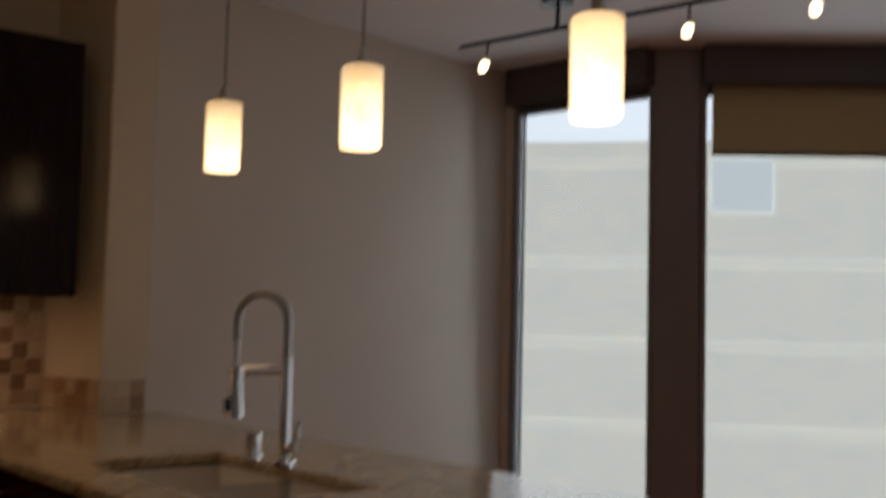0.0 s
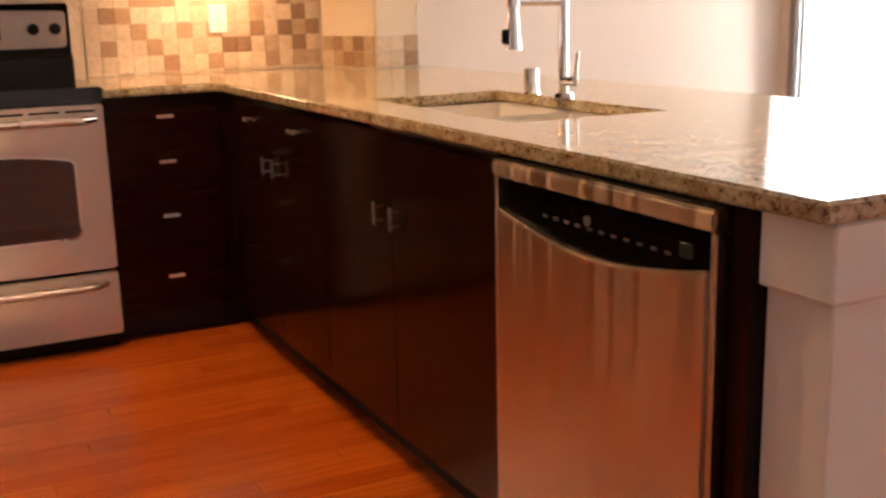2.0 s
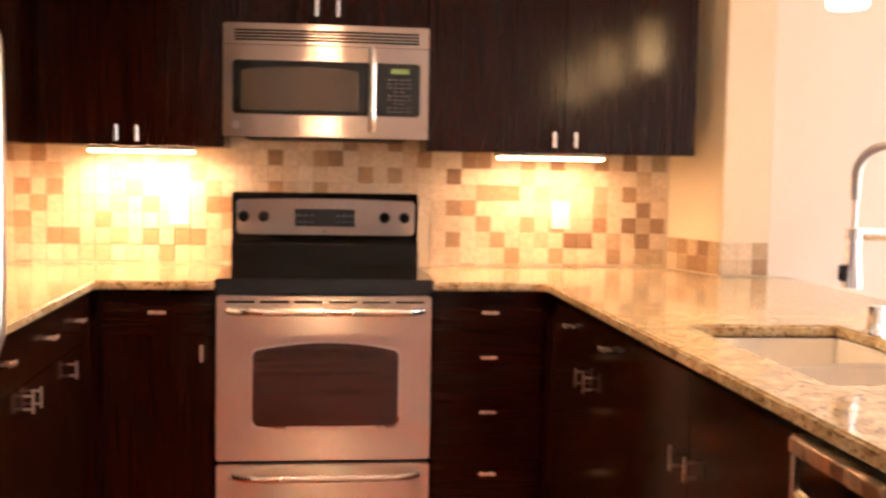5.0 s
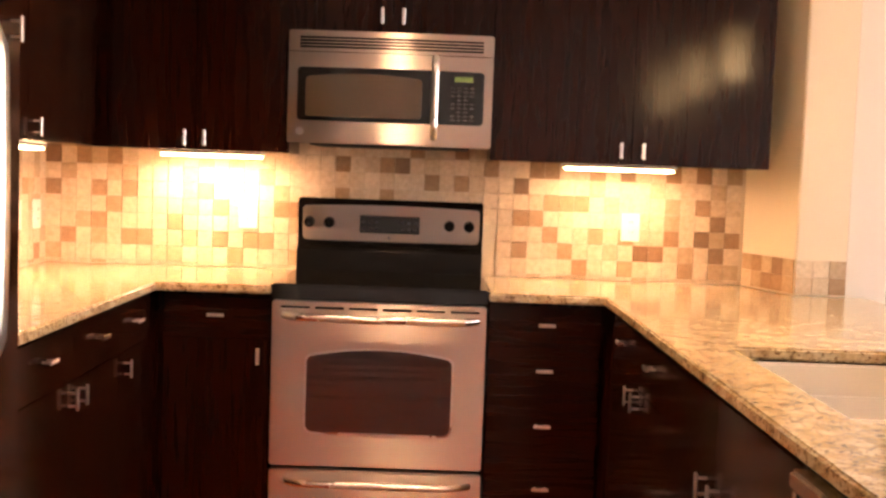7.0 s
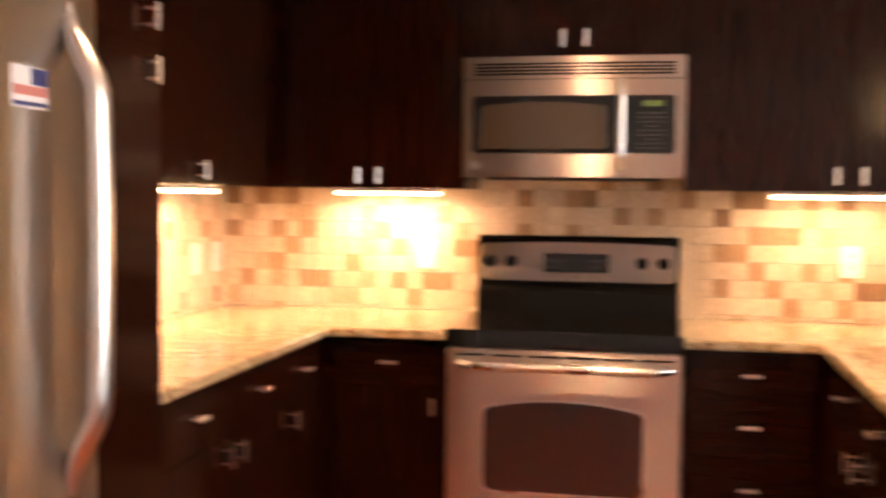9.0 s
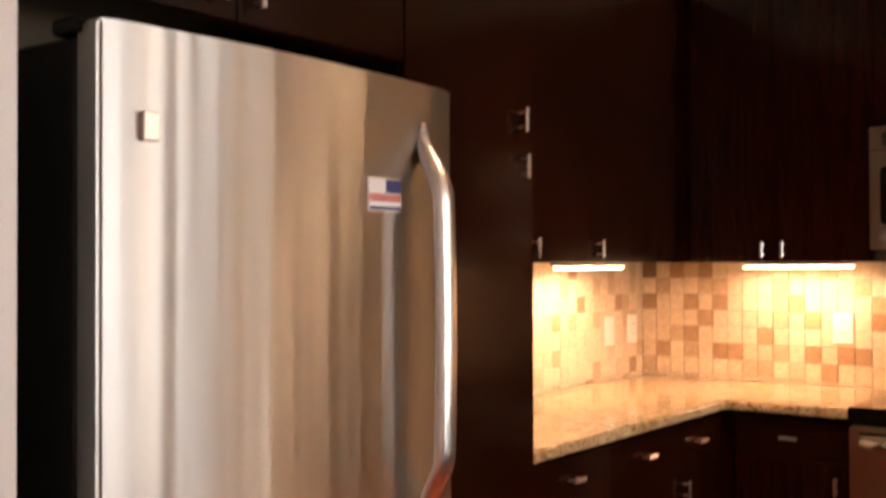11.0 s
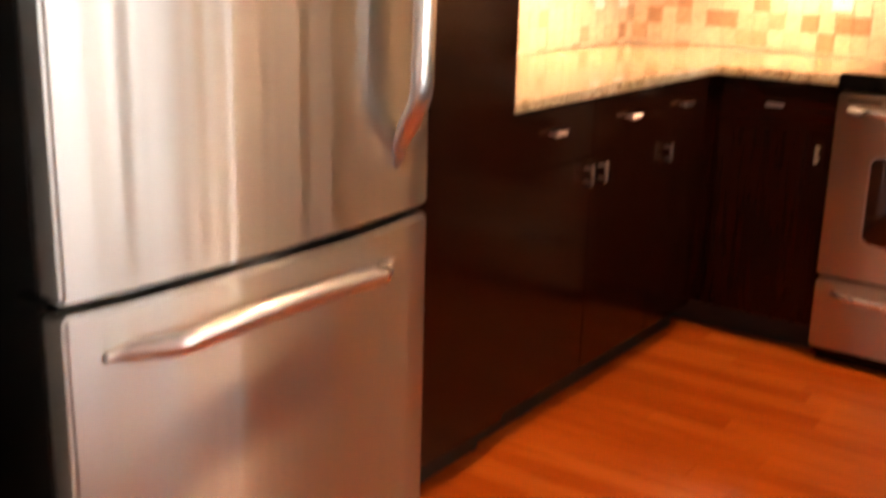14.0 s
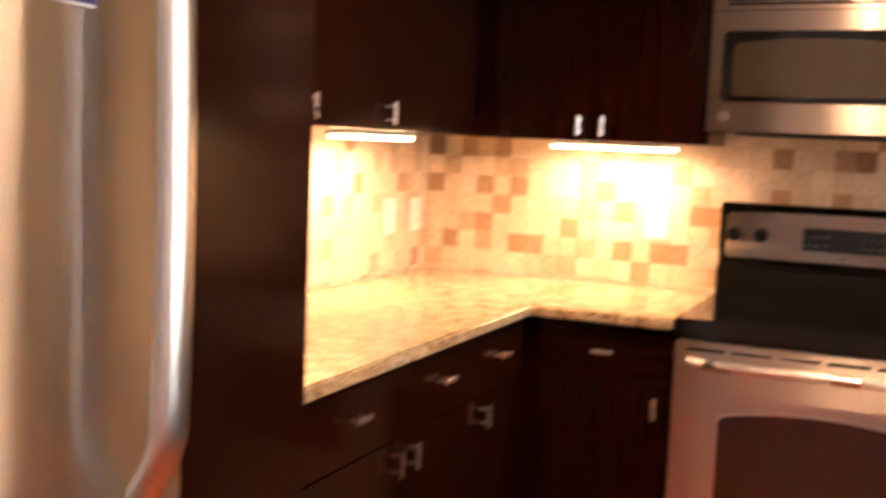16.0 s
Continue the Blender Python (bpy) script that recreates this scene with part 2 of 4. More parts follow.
def tube(points, radius, n=12, flat=1.0, side=None):
    """A bar swept along points; flat squeezes it across 'side'."""
    bm = bmesh.new()
    pts = [Vector(p) for p in points]
    rings = []
    for i, p in enumerate(pts):
        d = (pts[min(i + 1, len(pts) - 1)] - pts[max(i - 1, 0)]).normalized()
        a = Vector(side).normalized() if side else d.orthogonal().normalized()
        if not side and rings:
            a = (last - d * last.dot(d)).normalized()
        last = a
        b = d.cross(a).normalized()
        r = radius[i] if isinstance(radius, list) else radius
        rings.append([bm.verts.new(p + a * r * flat * math.cos(2 * math.pi * k / n) + b * r * math.sin(2 * math.pi * k / n)) for k in range(n)])
    for u, w in zip(rings, rings[1:]):
        for k in range(n):
            bm.faces.new((u[k], u[(k + 1) % n], w[(k + 1) % n], w[k]))
    bm.faces.new(rings[0][::-1])
    bm.faces.new(rings[-1])
    bmesh.ops.recalc_face_normals(bm, faces=bm.faces)
    return bm


def prism(outline, axis, a, b, bevel=0.0):
    """An outline in two axes, drawn out along the third from a to b."""
    bm = bmesh.new()

    def at(u, w, h):
        return Vector({"x": (h, u, w), "y": (u, h, w), "z": (u, w, h)}[axis])
    lo = [bm.verts.new(at(u, w, a)) for u, w in outline]
    hi = [bm.verts.new(at(u, w, b)) for u, w in outline]
    n = len(outline)
    bm.faces.new(lo[::-1])
    bm.faces.new(hi)
    for k in range(n):
        bm.faces.new((lo[k], lo[(k + 1) % n], hi[(k + 1) % n], hi[k]))
    bmesh.ops.recalc_face_normals(bm, faces=bm.faces)
    if bevel:
        bmesh.ops.bevel(bm, geom=[e for e in bm.edges if len(e.link_faces) == 2 and e.calc_face_angle() > 0.9], offset=bevel, segments=2, affect="EDGES", clamp_overlap=True)
    return bm


def mesh_of(name, bm, mat, origin, smooth=True):
    bm.transform(Matrix.Translation(-Vector(origin)))
    me = bpy.data.meshes.new(name)
    bm.to_mesh(me)
    bm.free()
    me.materials.append(mat)
    if smooth:
        me.shade_smooth()
        me.set_sharp_from_angle(angle=radians(35))
    return me


def thing(name, at, label, category, group=""):
    ob = tagged(new(name), label, category, group)
    ob.location = at
    ob.empty_display_size = 0.1
    HOME[ob] = Vector(at)
    return ob


def part(name, bm, mat, parent, label=""):
    ob = new(name, mesh_of(name, bm, mat, HOME[parent]))
    ob.parent = parent
    HOME[ob] = HOME[parent]
    return tagged(ob, label)


def single(name, bm, mat, label, category, at=(0, 0, 0), group=""):
    ob = new(name, mesh_of(name, bm, mat, at))
    ob.location = at
    HOME[ob] = Vector(at)
    return tagged(ob, label, category, group)


def setting(name, bm, mat, label, category):
    ob = new(name, mesh_of(name, bm, mat, (0, 0, 0)))
    HOME[ob] = Vector((0, 0, 0))
    return tagged(ob, label, category, kind="structure")


# ---- the large structure ----
TOP = 0.942          # worktop
UP0, UP1 = 1.415, 2.46   # wall cabinets
CEIL = 2.82

wall_back = setting("wall_north", box(-4.2, 1.56, 0.0, 0.12, 0, CEIL), M_CREAM, "cream painted kitchen wall behind the range", "wall")
wall_left = setting("wall_west", box(-1.55, -1.43, -3.45, -0.002, 0, CEIL), M_CREAM, "cream painted wall behind the cabinets", "wall")
wing = setting("wall_wing", box(-1.428, -0.72, -3.53, -3.345, 0, CEIL, 0.004), M_TRIM, "white painted wall end beside the refrigerator", "wall")
# slanting side of the stub beside the worktop, with a flat front
stub = setting("wall_stub", prism([(1.45, -0.004), (1.56, -0.35), (1.755, -0.35), (1.755, -0.004)], "z", 0, CEIL, 0.004), M_CREAM,
               "cream painted wall stub at the end of the worktop", "wall")


def wall_strip(name, p, q, thick, z0, z1, mat, label, category="wall"):
    """An upright slab from p to q on the plan, its thickness on the left of p-q."""
    p, q = Vector((*p, 0)), Vector((*q, 0))
    d = (q - p).normalized()
    n = Vector((-d.y, d.x, 0)) * thick
    return setting(name, prism([(a.x, a.y) for a in (p, q, q + n, p + n)], "z", z0, z1), mat, label, category)


C0, C1 = (1.757, -0.345), (4.10, -0.055)
wall_strip("wall_living", C0, C1, 0.12, 0, CEIL, M_WALL, "plain grey-white living room wall")
setting("wall_east", box(6.75, 6.87, -7.6, -3.52, 0, CEIL), M_WALL, "plain living room wall", "wall")
setting("wall_west_far", box(-4.2, -4.08, -7.6, -0.002, 0, CEIL), M_WALL, "plain side wall of the passage", "wall")
# added wall out of view, kept white to throw light on the low wall
setting("wall_south", box(-4.08, 6.75, -7.6, -7.48, 0, CEIL), M_TRIM, "plain unseen wall, white to bounce daylight", "wall")
setting("ceiling", prism([(-4.2, -7.6), (6.87, -7.6), (6.87, -3.45), (4.45, -0.9), (4.2, 0.13), (-4.2, 0.13)], "z", CEIL, CEIL + 0.1), M_CEIL,
        "plain off-white painted ceiling", "ceiling")
setting("baseboard", box(-0.719, -0.706, -3.532, -3.343, 0.001, 0.10, 0.003), M_TRIM, "white painted baseboard on the wall end", "baseboard")


def window_run(name, p, q, z1, label, shade_drop=0.0):
    """A full-height window in the outer wall from p to q: frame, sill, pane, valance and, where wanted, a roller blind."""
    p, q = Vector((*p, 0)), Vector((*q, 0))
    d = (q - p).normalized()
    n = Vector((-d.y, d.x, 0))
    w = (q - p).length
    root = thing(name, (p + q) / 2, label, "window")
    root["kind"] = "structure"

    def slab(a, b, t0, t1, z0, z1, bevel=0.004):
        bm = box(a, b, t0, t1, z0, z1, bevel)
        bm.transform(Matrix(((d.x, n.x, 0, p.x), (d.y, n.y, 0, p.y), (0, 0, 1, 0), (0, 0, 0, 1))))
        return bm
    for a, b in ((0, 0.03), (w - 0.03, w)):
        part("window_frame", slab(a, b, 0.0, 0.09, 0.08, z1), M_COLUMN, root)
    part("window_frame", slab(0.031, w - 0.031, 0.0, 0.09, z1 - 0.05, z1), M_DARKFRAME, root)
    part("window_sill", slab(0.031, w - 0.031, -0.02, 0.09, 0.08, 0.13), M_DARKFRAME, root)
    pane = part("pane", slab(0.031, w - 0.031, 0.04, 0.048, 0.131, z1 - 0.051, 0), M_GLASS, root)
    pane.visible_shadow = False
    part("lower_wall", slab(0, w, 0.0, 0.1, 0.0, 0.079), M_WALL, root)
    part("head_wall", slab(0, w, 0.0, 0.1, z1 + 0.001, CEIL), M_DARKFRAME, root)
    part("valance", slab(0, w, -0.09, -0.002, z1 - 0.01, CEIL - 0.004, 0.006), M_DARKFRAME, root, "dark bronze blind valance")
    if shade_drop:
        rs = slab(0.05, w - 0.05, -0.04, -0.035, z1 - shade_drop, z1 - 0.012, 0)
        part("roller_blind", rs, M_ROLLER, root, "tan fabric roller blind, partly lowered")
        part("hem_bar", slab(0.05, w - 0.05, -0.046, -0.029, z1 - shade_drop - 0.02, z1 - shade_drop - 0.001, 0.003), M_DARKFRAME, root)
    return root


window_run("window_1", (4.10, -0.115), (4.225, -1.05), 2.62, "tall clear window with a dark bronze frame")
wall_strip("column_corner", (4.09, -0.058), (4.098, -0.113), 0.12, 0, CEIL, M_WALL, "narrow painted jamb beside the window", "column")
wall_strip("column", (4.226, -1.055), (4.375, -1.235), 0.14, 0, CEIL, M_COLUMN, "taupe painted column between two windows", "column")
window_run("window_2", (4.38, -1.24), (5.20, -2.02), 2.62, "tall window with a tan roller blind partly down", 0.36)
# this column and window are added out of view, carrying the row on
wall_strip("column_2", (5.205, -2.025), (5.31, -2.125), 0.14, 0, CEIL, M_COLUMN, "taupe painted column between two windows", "column")
window_run("unseen_window_3", (5.315, -2.13), (6.74, -3.48), 2.62, "tall window with a tan roller blind partly down", 0.36)
# bright street side beyond the windows: a pale building with bands and openings, glowing in place of daylight, and the
# sky
far = thing("far_building", (43, 33, -8), "pale stone building across the street, daylight put in as glow", "building")
fd = Matrix.Translation((42, 33, 0)) @ pose(0, 0, 0, 0, 0, 38)


def far_slab(x0, x1, y0, y1, z0, z1):
    bm = box(x0, x1, y0, y1, z0, z1)
    bm.transform(fd)
    return bm


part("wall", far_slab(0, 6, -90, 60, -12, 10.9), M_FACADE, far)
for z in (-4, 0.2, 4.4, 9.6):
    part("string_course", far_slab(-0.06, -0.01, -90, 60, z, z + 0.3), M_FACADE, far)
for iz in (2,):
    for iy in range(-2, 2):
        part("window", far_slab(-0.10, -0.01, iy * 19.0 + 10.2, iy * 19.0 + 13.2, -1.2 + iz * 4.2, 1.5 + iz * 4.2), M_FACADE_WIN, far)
setting("backdrop", box(110, 110.5, -160, 160, -40, 90), M_SKY, "bright overcast sky", "sky")

# ---- wall cabinets, base cabinets and worktops ----
FACE = {"north": lambda u, d: (u, -d), "west": lambda u, d: (-1.43 + d, u), "east": lambda u, d: (1.43 - d, u)}


def slab(face, u0, u1, d0, d1, z0, z1, bevel=0.0):
    """A box on one side of the kitchen: u along the wall, d out from it."""
    a, b = FACE[face](u0, d0), FACE[face](u1, d1)
    return box(min(a[0], b[0]), max(a[0], b[0]), min(a[1], b[1]), max(a[1], b[1]), z0, z1, bevel)


def pull(face, u, d, z, parent, upright):
    """A small flat nickel pull on two short posts."""
    h, w = (0.030, 0.006) if upright else (0.006, 0.030)
    bm = slab(face, u - w, u + w, d + 0.022, d + 0.029, z - h, z + h, 0.002)
    for s in (-0.6, 0.6):
        du, dz = (0, s * h) if upright else (s * w, 0)
        join(bm, slab(face, u + du - 0.003, u + du + 0.003, d - 0.001, d + 0.0225, z + dz - 0.003, z + dz + 0.003))
    part("handle", bm, M_SATIN, parent, "small satin nickel pull")


def front(kind, face, u0, u1, d, z0, z1, parent, at=None, upright=True):
    ob = part(kind, slab(face, u0 + 0.0024, u1 - 0.0024, d - 0.019, d, z0 + 0.0022, z1 - 0.0022), M_ESP if kind == "door" else M_ESPH, parent)
    if at:
        pull(face, at[0], d, at[1], ob, upright)
    return ob


def base_at(face, u0, u1, d):
    a, b = FACE[face](u0, 0.0), FACE[face](u1, d)
    return ((a[0] + b[0]) / 2, (a[1] + b[1]) / 2)


def cabinet(name, face, u0, u1, depth, z0, z1, label, fronts, kick=False, group=""):
    x, y = base_at(face, u0, u1, depth)
    root = thing(name, (x, y, 0 if kick else z0), label, "cabinet", group)
    part("body", slab(face, u0, u1, 0.012, depth - 0.021, z0, z1, 0.001), M_ESP, root, "espresso carcass")
    if kick:
        part("toe_kick", slab(face, u0, u1, 0.05, depth - 0.075, 0.001, z0 - 0.001), M_KICK, root)
    for f in fronts:
        kind, a, b, c, e = f[:5]
        front(kind, face, a, b, depth, c, e, root, f[5] if len(f) > 5 else None, f[6] if len(f) > 6 else True)
    return root


LB = "espresso base cabinet with nickel pulls"
LW = "espresso wall cabinet with slab doors and nickel pulls"
DW = 0.622           # depth to the fronts of the base cabinets
BT = TOP - 0.033     # underside of the worktop
cabinet("base_cabinet", "west", -1.892, -1.021, DW, 0.10, BT, LB + ", two doors under two drawers", [
    ("drawer_front", -1.892, -1.448, 0.745, BT - 0.01, (-1.673, 0.836), False), ("drawer_front", -1.448, -1.021, 0.745, BT - 0.01, (-1.235, 0.834), False),
    ("door", -1.892, -1.448, 0.105, 0.745, (-1.489, 0.697)), ("door", -1.448, -1.021, 0.105, 0.745, (-1.407, 0.695))], True, "base cabinets")
cabinet("base_cabinet", "west", -1.020, -0.625, DW, 0.10, BT, LB + ", one door under a drawer", [
    ("drawer_front", -1.020, -0.66, 0.745, BT - 0.01, (-0.858, 0.832), False), ("door", -1.020, -0.66, 0.105, 0.745, (-0.971, 0.690))], True, "base cabinets")
cabinet("base_cabinet", "north", -1.0, -0.388, DW, 0.10, BT, LB + ", beside the range", [
    ("drawer_front", -0.77, -0.388, 0.745, BT - 0.01, (-0.582, 0.830), False), ("door", -0.77, -0.388, 0.105, 0.745, (-0.430, 0.686))], True, "base cabinets")
cabinet("base_cabinet", "north", 0.388, 1.0, DW, 0.10, BT, "espresso stained base cabinet with four drawers", [
    ("drawer_front", 0.388, 0.79, 0.75, BT - 0.01, (0.594, 0.832), False), ("drawer_front", 0.388, 0.79, 0.565, 0.75, (0.591, 0.668), False),
    ("drawer_front", 0.388, 0.79, 0.345, 0.565, (0.590, 0.468), False), ("drawer_front", 0.388, 0.79, 0.105, 0.345, (0.592, 0.240), False)], True, "base cabinets")
cabinet("base_cabinet", "east", -1.66, -0.625, DW, 0.10, BT, LB + ", two doors under two drawers", [
    ("drawer_front", -1.225, -0.80, 0.735, BT - 0.01, (-1.02, 0.838), False), ("drawer_front", -1.66, -1.225, 0.735, BT - 0.01, (-1.478, 0.838), False),
    ("door", -1.225, -0.80, 0.105, 0.735, (-1.175, 0.698)), ("door", -1.66, -1.225, 0.105, 0.735, (-1.275, 0.698))], True, "base cabinets")
cabinet("sink_cabinet", "east", -2.69, -1.661, DW, 0.10, 0.70, "espresso stained sink cabinet with two tall doors", [
    ("door", -2.15, -1.661, 0.105, BT - 0.01, (-2.10, 0.69)), ("door", -2.69, -2.15, 0.105, BT - 0.01, (-2.20, 0.69))], True, "base cabinets")
single("filler_panel", slab("east", -2.718, -2.691, 0.05, DW, 0.10, BT, 0.001), M_ESP, "narrow espresso filler beside the dishwasher", "panel")
fp = slab("east", -3.428, -3.386, 0.05, DW, 0.001, BT, 0.001)
single("filler_panel", fp, M_ESP, "narrow espresso end panel beside the dishwasher", "panel")

UD = 0.335
cabinet("wall_cabinet", "west", -1.892, -1.050, UD, UP0, UP1, LW, [
    ("door", -1.892, -1.485, UP0, UP1, (-1.538, UP0 + 0.045)), ("door", -1.485, -1.050, UP0, UP1, (-1.405, UP0 + 0.045))], False, "wall cabinets")
cabinet("wall_cabinet", "west", -1.049, -0.34, UD, UP0, UP1, LW + ", in the corner", [("door", -1.049, -0.40, UP0, UP1, (-1.001, UP0 + 0.045))], False, "wall cabinets")
cabinet("wall_cabinet", "north", -1.416, -0.383, UD, UP0, UP1, LW + ", beside the microwave", [
    ("door", -1.055, -0.735, UP0, UP1, (-0.772, UP0 + 0.045)), ("door", -0.735, -0.383, UP0, UP1, (-0.698, UP0 + 0.045))], False, "wall cabinets")
cabinet("wall_cabinet", "north", -0.382, 0.382, UD, 1.875, UP1, "short espresso wall cabinet above the microwave", [
    ("door", -0.382, 0.0, 1.875, UP1, (-0.04, 1.938)), ("door", 0.0, 0.382, 1.875, UP1, (0.04, 1.938))], False, "wall cabinets")
cabinet("wall_cabinet", "north", 0.383, 1.445, UD, UP0, UP1, LW + ", catching window light", [
    ("door", 0.383, 0.918, UP0, UP1, (0.876, UP0 + 0.052)), ("door", 0.918, 1.445, UP0, UP1, (0.960, UP0 + 0.052))], False, "wall cabinets")
cabinet("pantry_cabinet", "west", -2.405, -1.894, 0.64, 0.10, UP1, "tall espresso pantry cabinet with two doors", [
    ("door", -2.405, -1.894, 0.105, 1.708, (-1.952, 1.650)), ("door", -2.405, -1.894, 1.708, UP1, (-1.958, 1.764))], True)
cabinet("fridge_top_cabinet", "west", -3.338, -2.407, 0.64, 1.84, UP1, "espresso cabinet above the refrigerator", [
    ("door", -2.880, -2.407, 1.84, UP1, (-2.838, 1.900)), ("door", -3.338, -2.880, 1.84, UP1, (-2.922, 1.900))], False)


def worktop(name, xs, ys, skip, label, at):
    """A slab over the cells of a plan grid, but for those in skip, with rounded edges."""
    bm = bmesh.new()
    grid = {(i, j): bm.verts.new((x, y, TOP)) for i, x in enumerate(xs) for j, y in enumerate(ys)}
    for i in range(len(xs) - 1):
        for j in range(len(ys) - 1):
            if (i, j) not in skip:
                bm.faces.new([grid[i, j], grid[i + 1, j], grid[i + 1, j + 1], grid[i, j + 1]])
    bmesh.ops.delete(bm, geom=[p for p in bm.verts if not p.link_faces], context="VERTS")
    ext = bmesh.ops.extrude_face_region(bm, geom=list(bm.faces))
    bmesh.ops.translate(bm, vec=(0, 0, -0.032), verts=[g for g in ext["geom"] if isinstance(g, bmesh.types.BMVert)])
    bmesh.ops.recalc_face_normals(bm, faces=bm.faces)
    rim = [e for e in bm.edges if len(e.link_faces) == 2 and e.calc_face_angle() > 0.9]
    bmesh.ops.bevel(bm, geom=rim, offset=0.006, segments=3, affect="EDGES", clamp_overlap=True)
    return single(name, bm, M_GRANITE, label, "worktop", at)


worktop("worktop", [-1.418, -0.79, -0.384], [-1.892, -0.648, -0.012], {(1, 0)}, "polished tan granite worktop with brown flecks in a corner run", (-1.1, -0.6, TOP - 0.032))
worktop("worktop", [0.384, 0.795, 0.955, 1.365, 1.565, 1.83], [-3.576, -2.515, -1.71, -0.648, -0.352, -0.012], {(0, 0), (0, 1), (0, 2), (2, 1), (4, 4)},
        "polished tan granite worktop with brown flecks and a sink cutout", (1.2, -1.8, TOP - 0.032))

# pony wall under the bar and at the end of the peninsula
pw = box(1.432, 1.60, -3.428, -0.36, 0, BT - 0.001, 0.002)
setting("pony_wall", pw, M_TRIM, "white painted low wall under the bar", "wall")
setting("pony_wall_end", box(0.836, 1.70, -3.558, -3.430, 0, BT - 0.115, 0.003), M_TRIM, "white painted end of the low wall", "wall")
setting("pony_wall_cap", box(0.819, 1.72, -3.571, -3.429, BT - 0.113, BT - 0.001, 0.004), M_TRIM, "white painted band below the worktop", "trim")

# ---- appliances ----
def arch(u0, u1, z0, z1, rise, r, n=14):
    """A rounded outline whose top edge is arched."""
    pts = []
    for cx, cz, a0 in ((u0 + r, z0 + r, 180), (u1 - r, z0 + r, 270)):
        pts += [(cx + r * math.cos(radians(a0 + k * 22.5)), cz + r * math.sin(radians(a0 + k * 22.5))) for k in range(5)]
    pts += [(u1 - r * 0.35 * k / 2, z1 - r * 0.6 * (2 - k) / 2 ) for k in range(2)]
    for k in range(n + 1):
        f = k / n
        u = u1 - r * 0.5 + (u0 - u1 + r) * f
        pts.append((u, z1 + rise * (1 - (2 * f - 1) ** 2)))
    pts += [(u0 + r * 0.35 * k / 2, z1 - r * 0.6 * (2 - k) / 2) for k in (1, 0)]
    return pts


def bow_bar(u0, u1, d0, out, z, radius, n=26):
    """Points of a bar along x that leaves the front, runs straight and comes back."""
    pts = []
    for k in range(n + 1):
        f = k / n
        s = min(1.0, min(f, 1 - f) / 0.10)
        pts.append((u0 + (u1 - u0) * f, -(d0 + out * math.sin(s * math.pi / 2)), z))
    return pts


rg = thing("range", (0, -0.34, 0), "stainless steel electric range with black glass cooktop", "range")
part("body", box(-0.377, 0.377, -0.63, -0.03, 0.02, 0.895, 0.004), M_BLACK, rg)
for sx in (-0.33, 0.33):
    for sy in (-0.58, -0.08):
        part("foot", cyl((sx, sy, 0.0), (sx, sy, 0.0205), 0.018), M_BLACK, rg)
part("cooktop", box(-0.381, 0.381, -0.675, -0.105, 0.897, 0.953, 0.006, 2), M_BLACKGLASS, rg, "black glass cooktop")
bgd = part("backguard", prism([(-0.025, 0.90), (-0.025, 1.238), (-0.062, 1.243), (-0.085, 1.225), (-0.072, 1.06), (-0.10, 1.04), (-0.104, 0.90)], "x", -0.372, 0.376, 0.005), M_BLACK, rg)
fp = prism(arch(-0.352, 0.362, 1.073, 1.212, 0.008, 0.02), "y", 0.0, 0.004, 0.001)
fp.transform(Matrix.Translation((0, -0.0815, 0)) @ Matrix.Shear("XZ", 4, (0, 0)))
for p in fp.verts:
    p.co.y -= (p.co.z - 1.15) * 0.075
part("control_panel", fp, M_STEEL, bgd, "brushed steel control panel")
dp = box(-0.122, 0.12, -0.0935, -0.080, 1.108, 1.178, 0.002)
part("display", dp, M_BLACKGLASS, bgd)
for i in range(9):
    if i in (3, 4, 5):
        continue
    for j in range(2):
        x = -0.105 + i * 0.026
        part("button", box(x - 0.007, x + 0.007, -0.0945, -0.0930, 1.122 + j * 0.026, 1.130 + j * 0.026), M_PRINT, bgd)
for x in (-0.325, -0.245, 0.24, 0.32):
    kb = cyl((x, -0.080, 1.146), (x, -0.108, 1.144), 0.023, 0.020, 28)
    box(x - 0.004, x + 0.004, -0.114, -0.10, 1.124, 1.165, 0.002, bm=kb)
    part("knob", kb, M_BLACK, bgd, "black control knob")
part("badge", cyl((-0.002, -0.078, 1.090), (-0.002, -0.0845, 1.090), 0.006), M_GREY, bgd)
dr = part("oven_door", box(-0.377, 0.377, -0.675, -0.632, 0.305, 0.893, 0.006, 2), M_STEEL, rg, "brushed steel oven door")
part("window_rim", prism(arch(-0.258, 0.268, 0.424, 0.708, 0.026, 0.03), "y", -0.6775, -0.6755), M_SATIN, dr)
part("window", prism(arch(-0.251, 0.261, 0.431, 0.702, 0.026, 0.028), "y", -0.6790, -0.6778), M_OVENGLASS, dr, "smoked oven window")
for i in range(6):
    x = -0.345 + i * 0.119
    part("vent_slot", box(x, x + 0.10, -0.6765, -0.6752, 0.869, 0.876), M_BLACK, dr)
part("handle", tube(bow_bar(-0.335, 0.345, 0.673, 0.05, 0.842, 0.013), 0.0135, 14), M_SATIN, dr, "satin steel bar handle")
dw = part("drawer", box(-0.377, 0.377, -0.672, -0.632, 0.060, 0.292, 0.006, 2), M_STEEL, rg, "brushed steel storage drawer")
part("handle", tube(bow_bar(-0.325, 0.335, 0.670, 0.045, 0.252, 0.012), 0.0125, 14), M_SATIN, dw, "satin steel bar handle")
part("plinth", box(-0.365, 0.365, -0.615, -0.58, 0.001, 0.059), M_BLACK, rg)

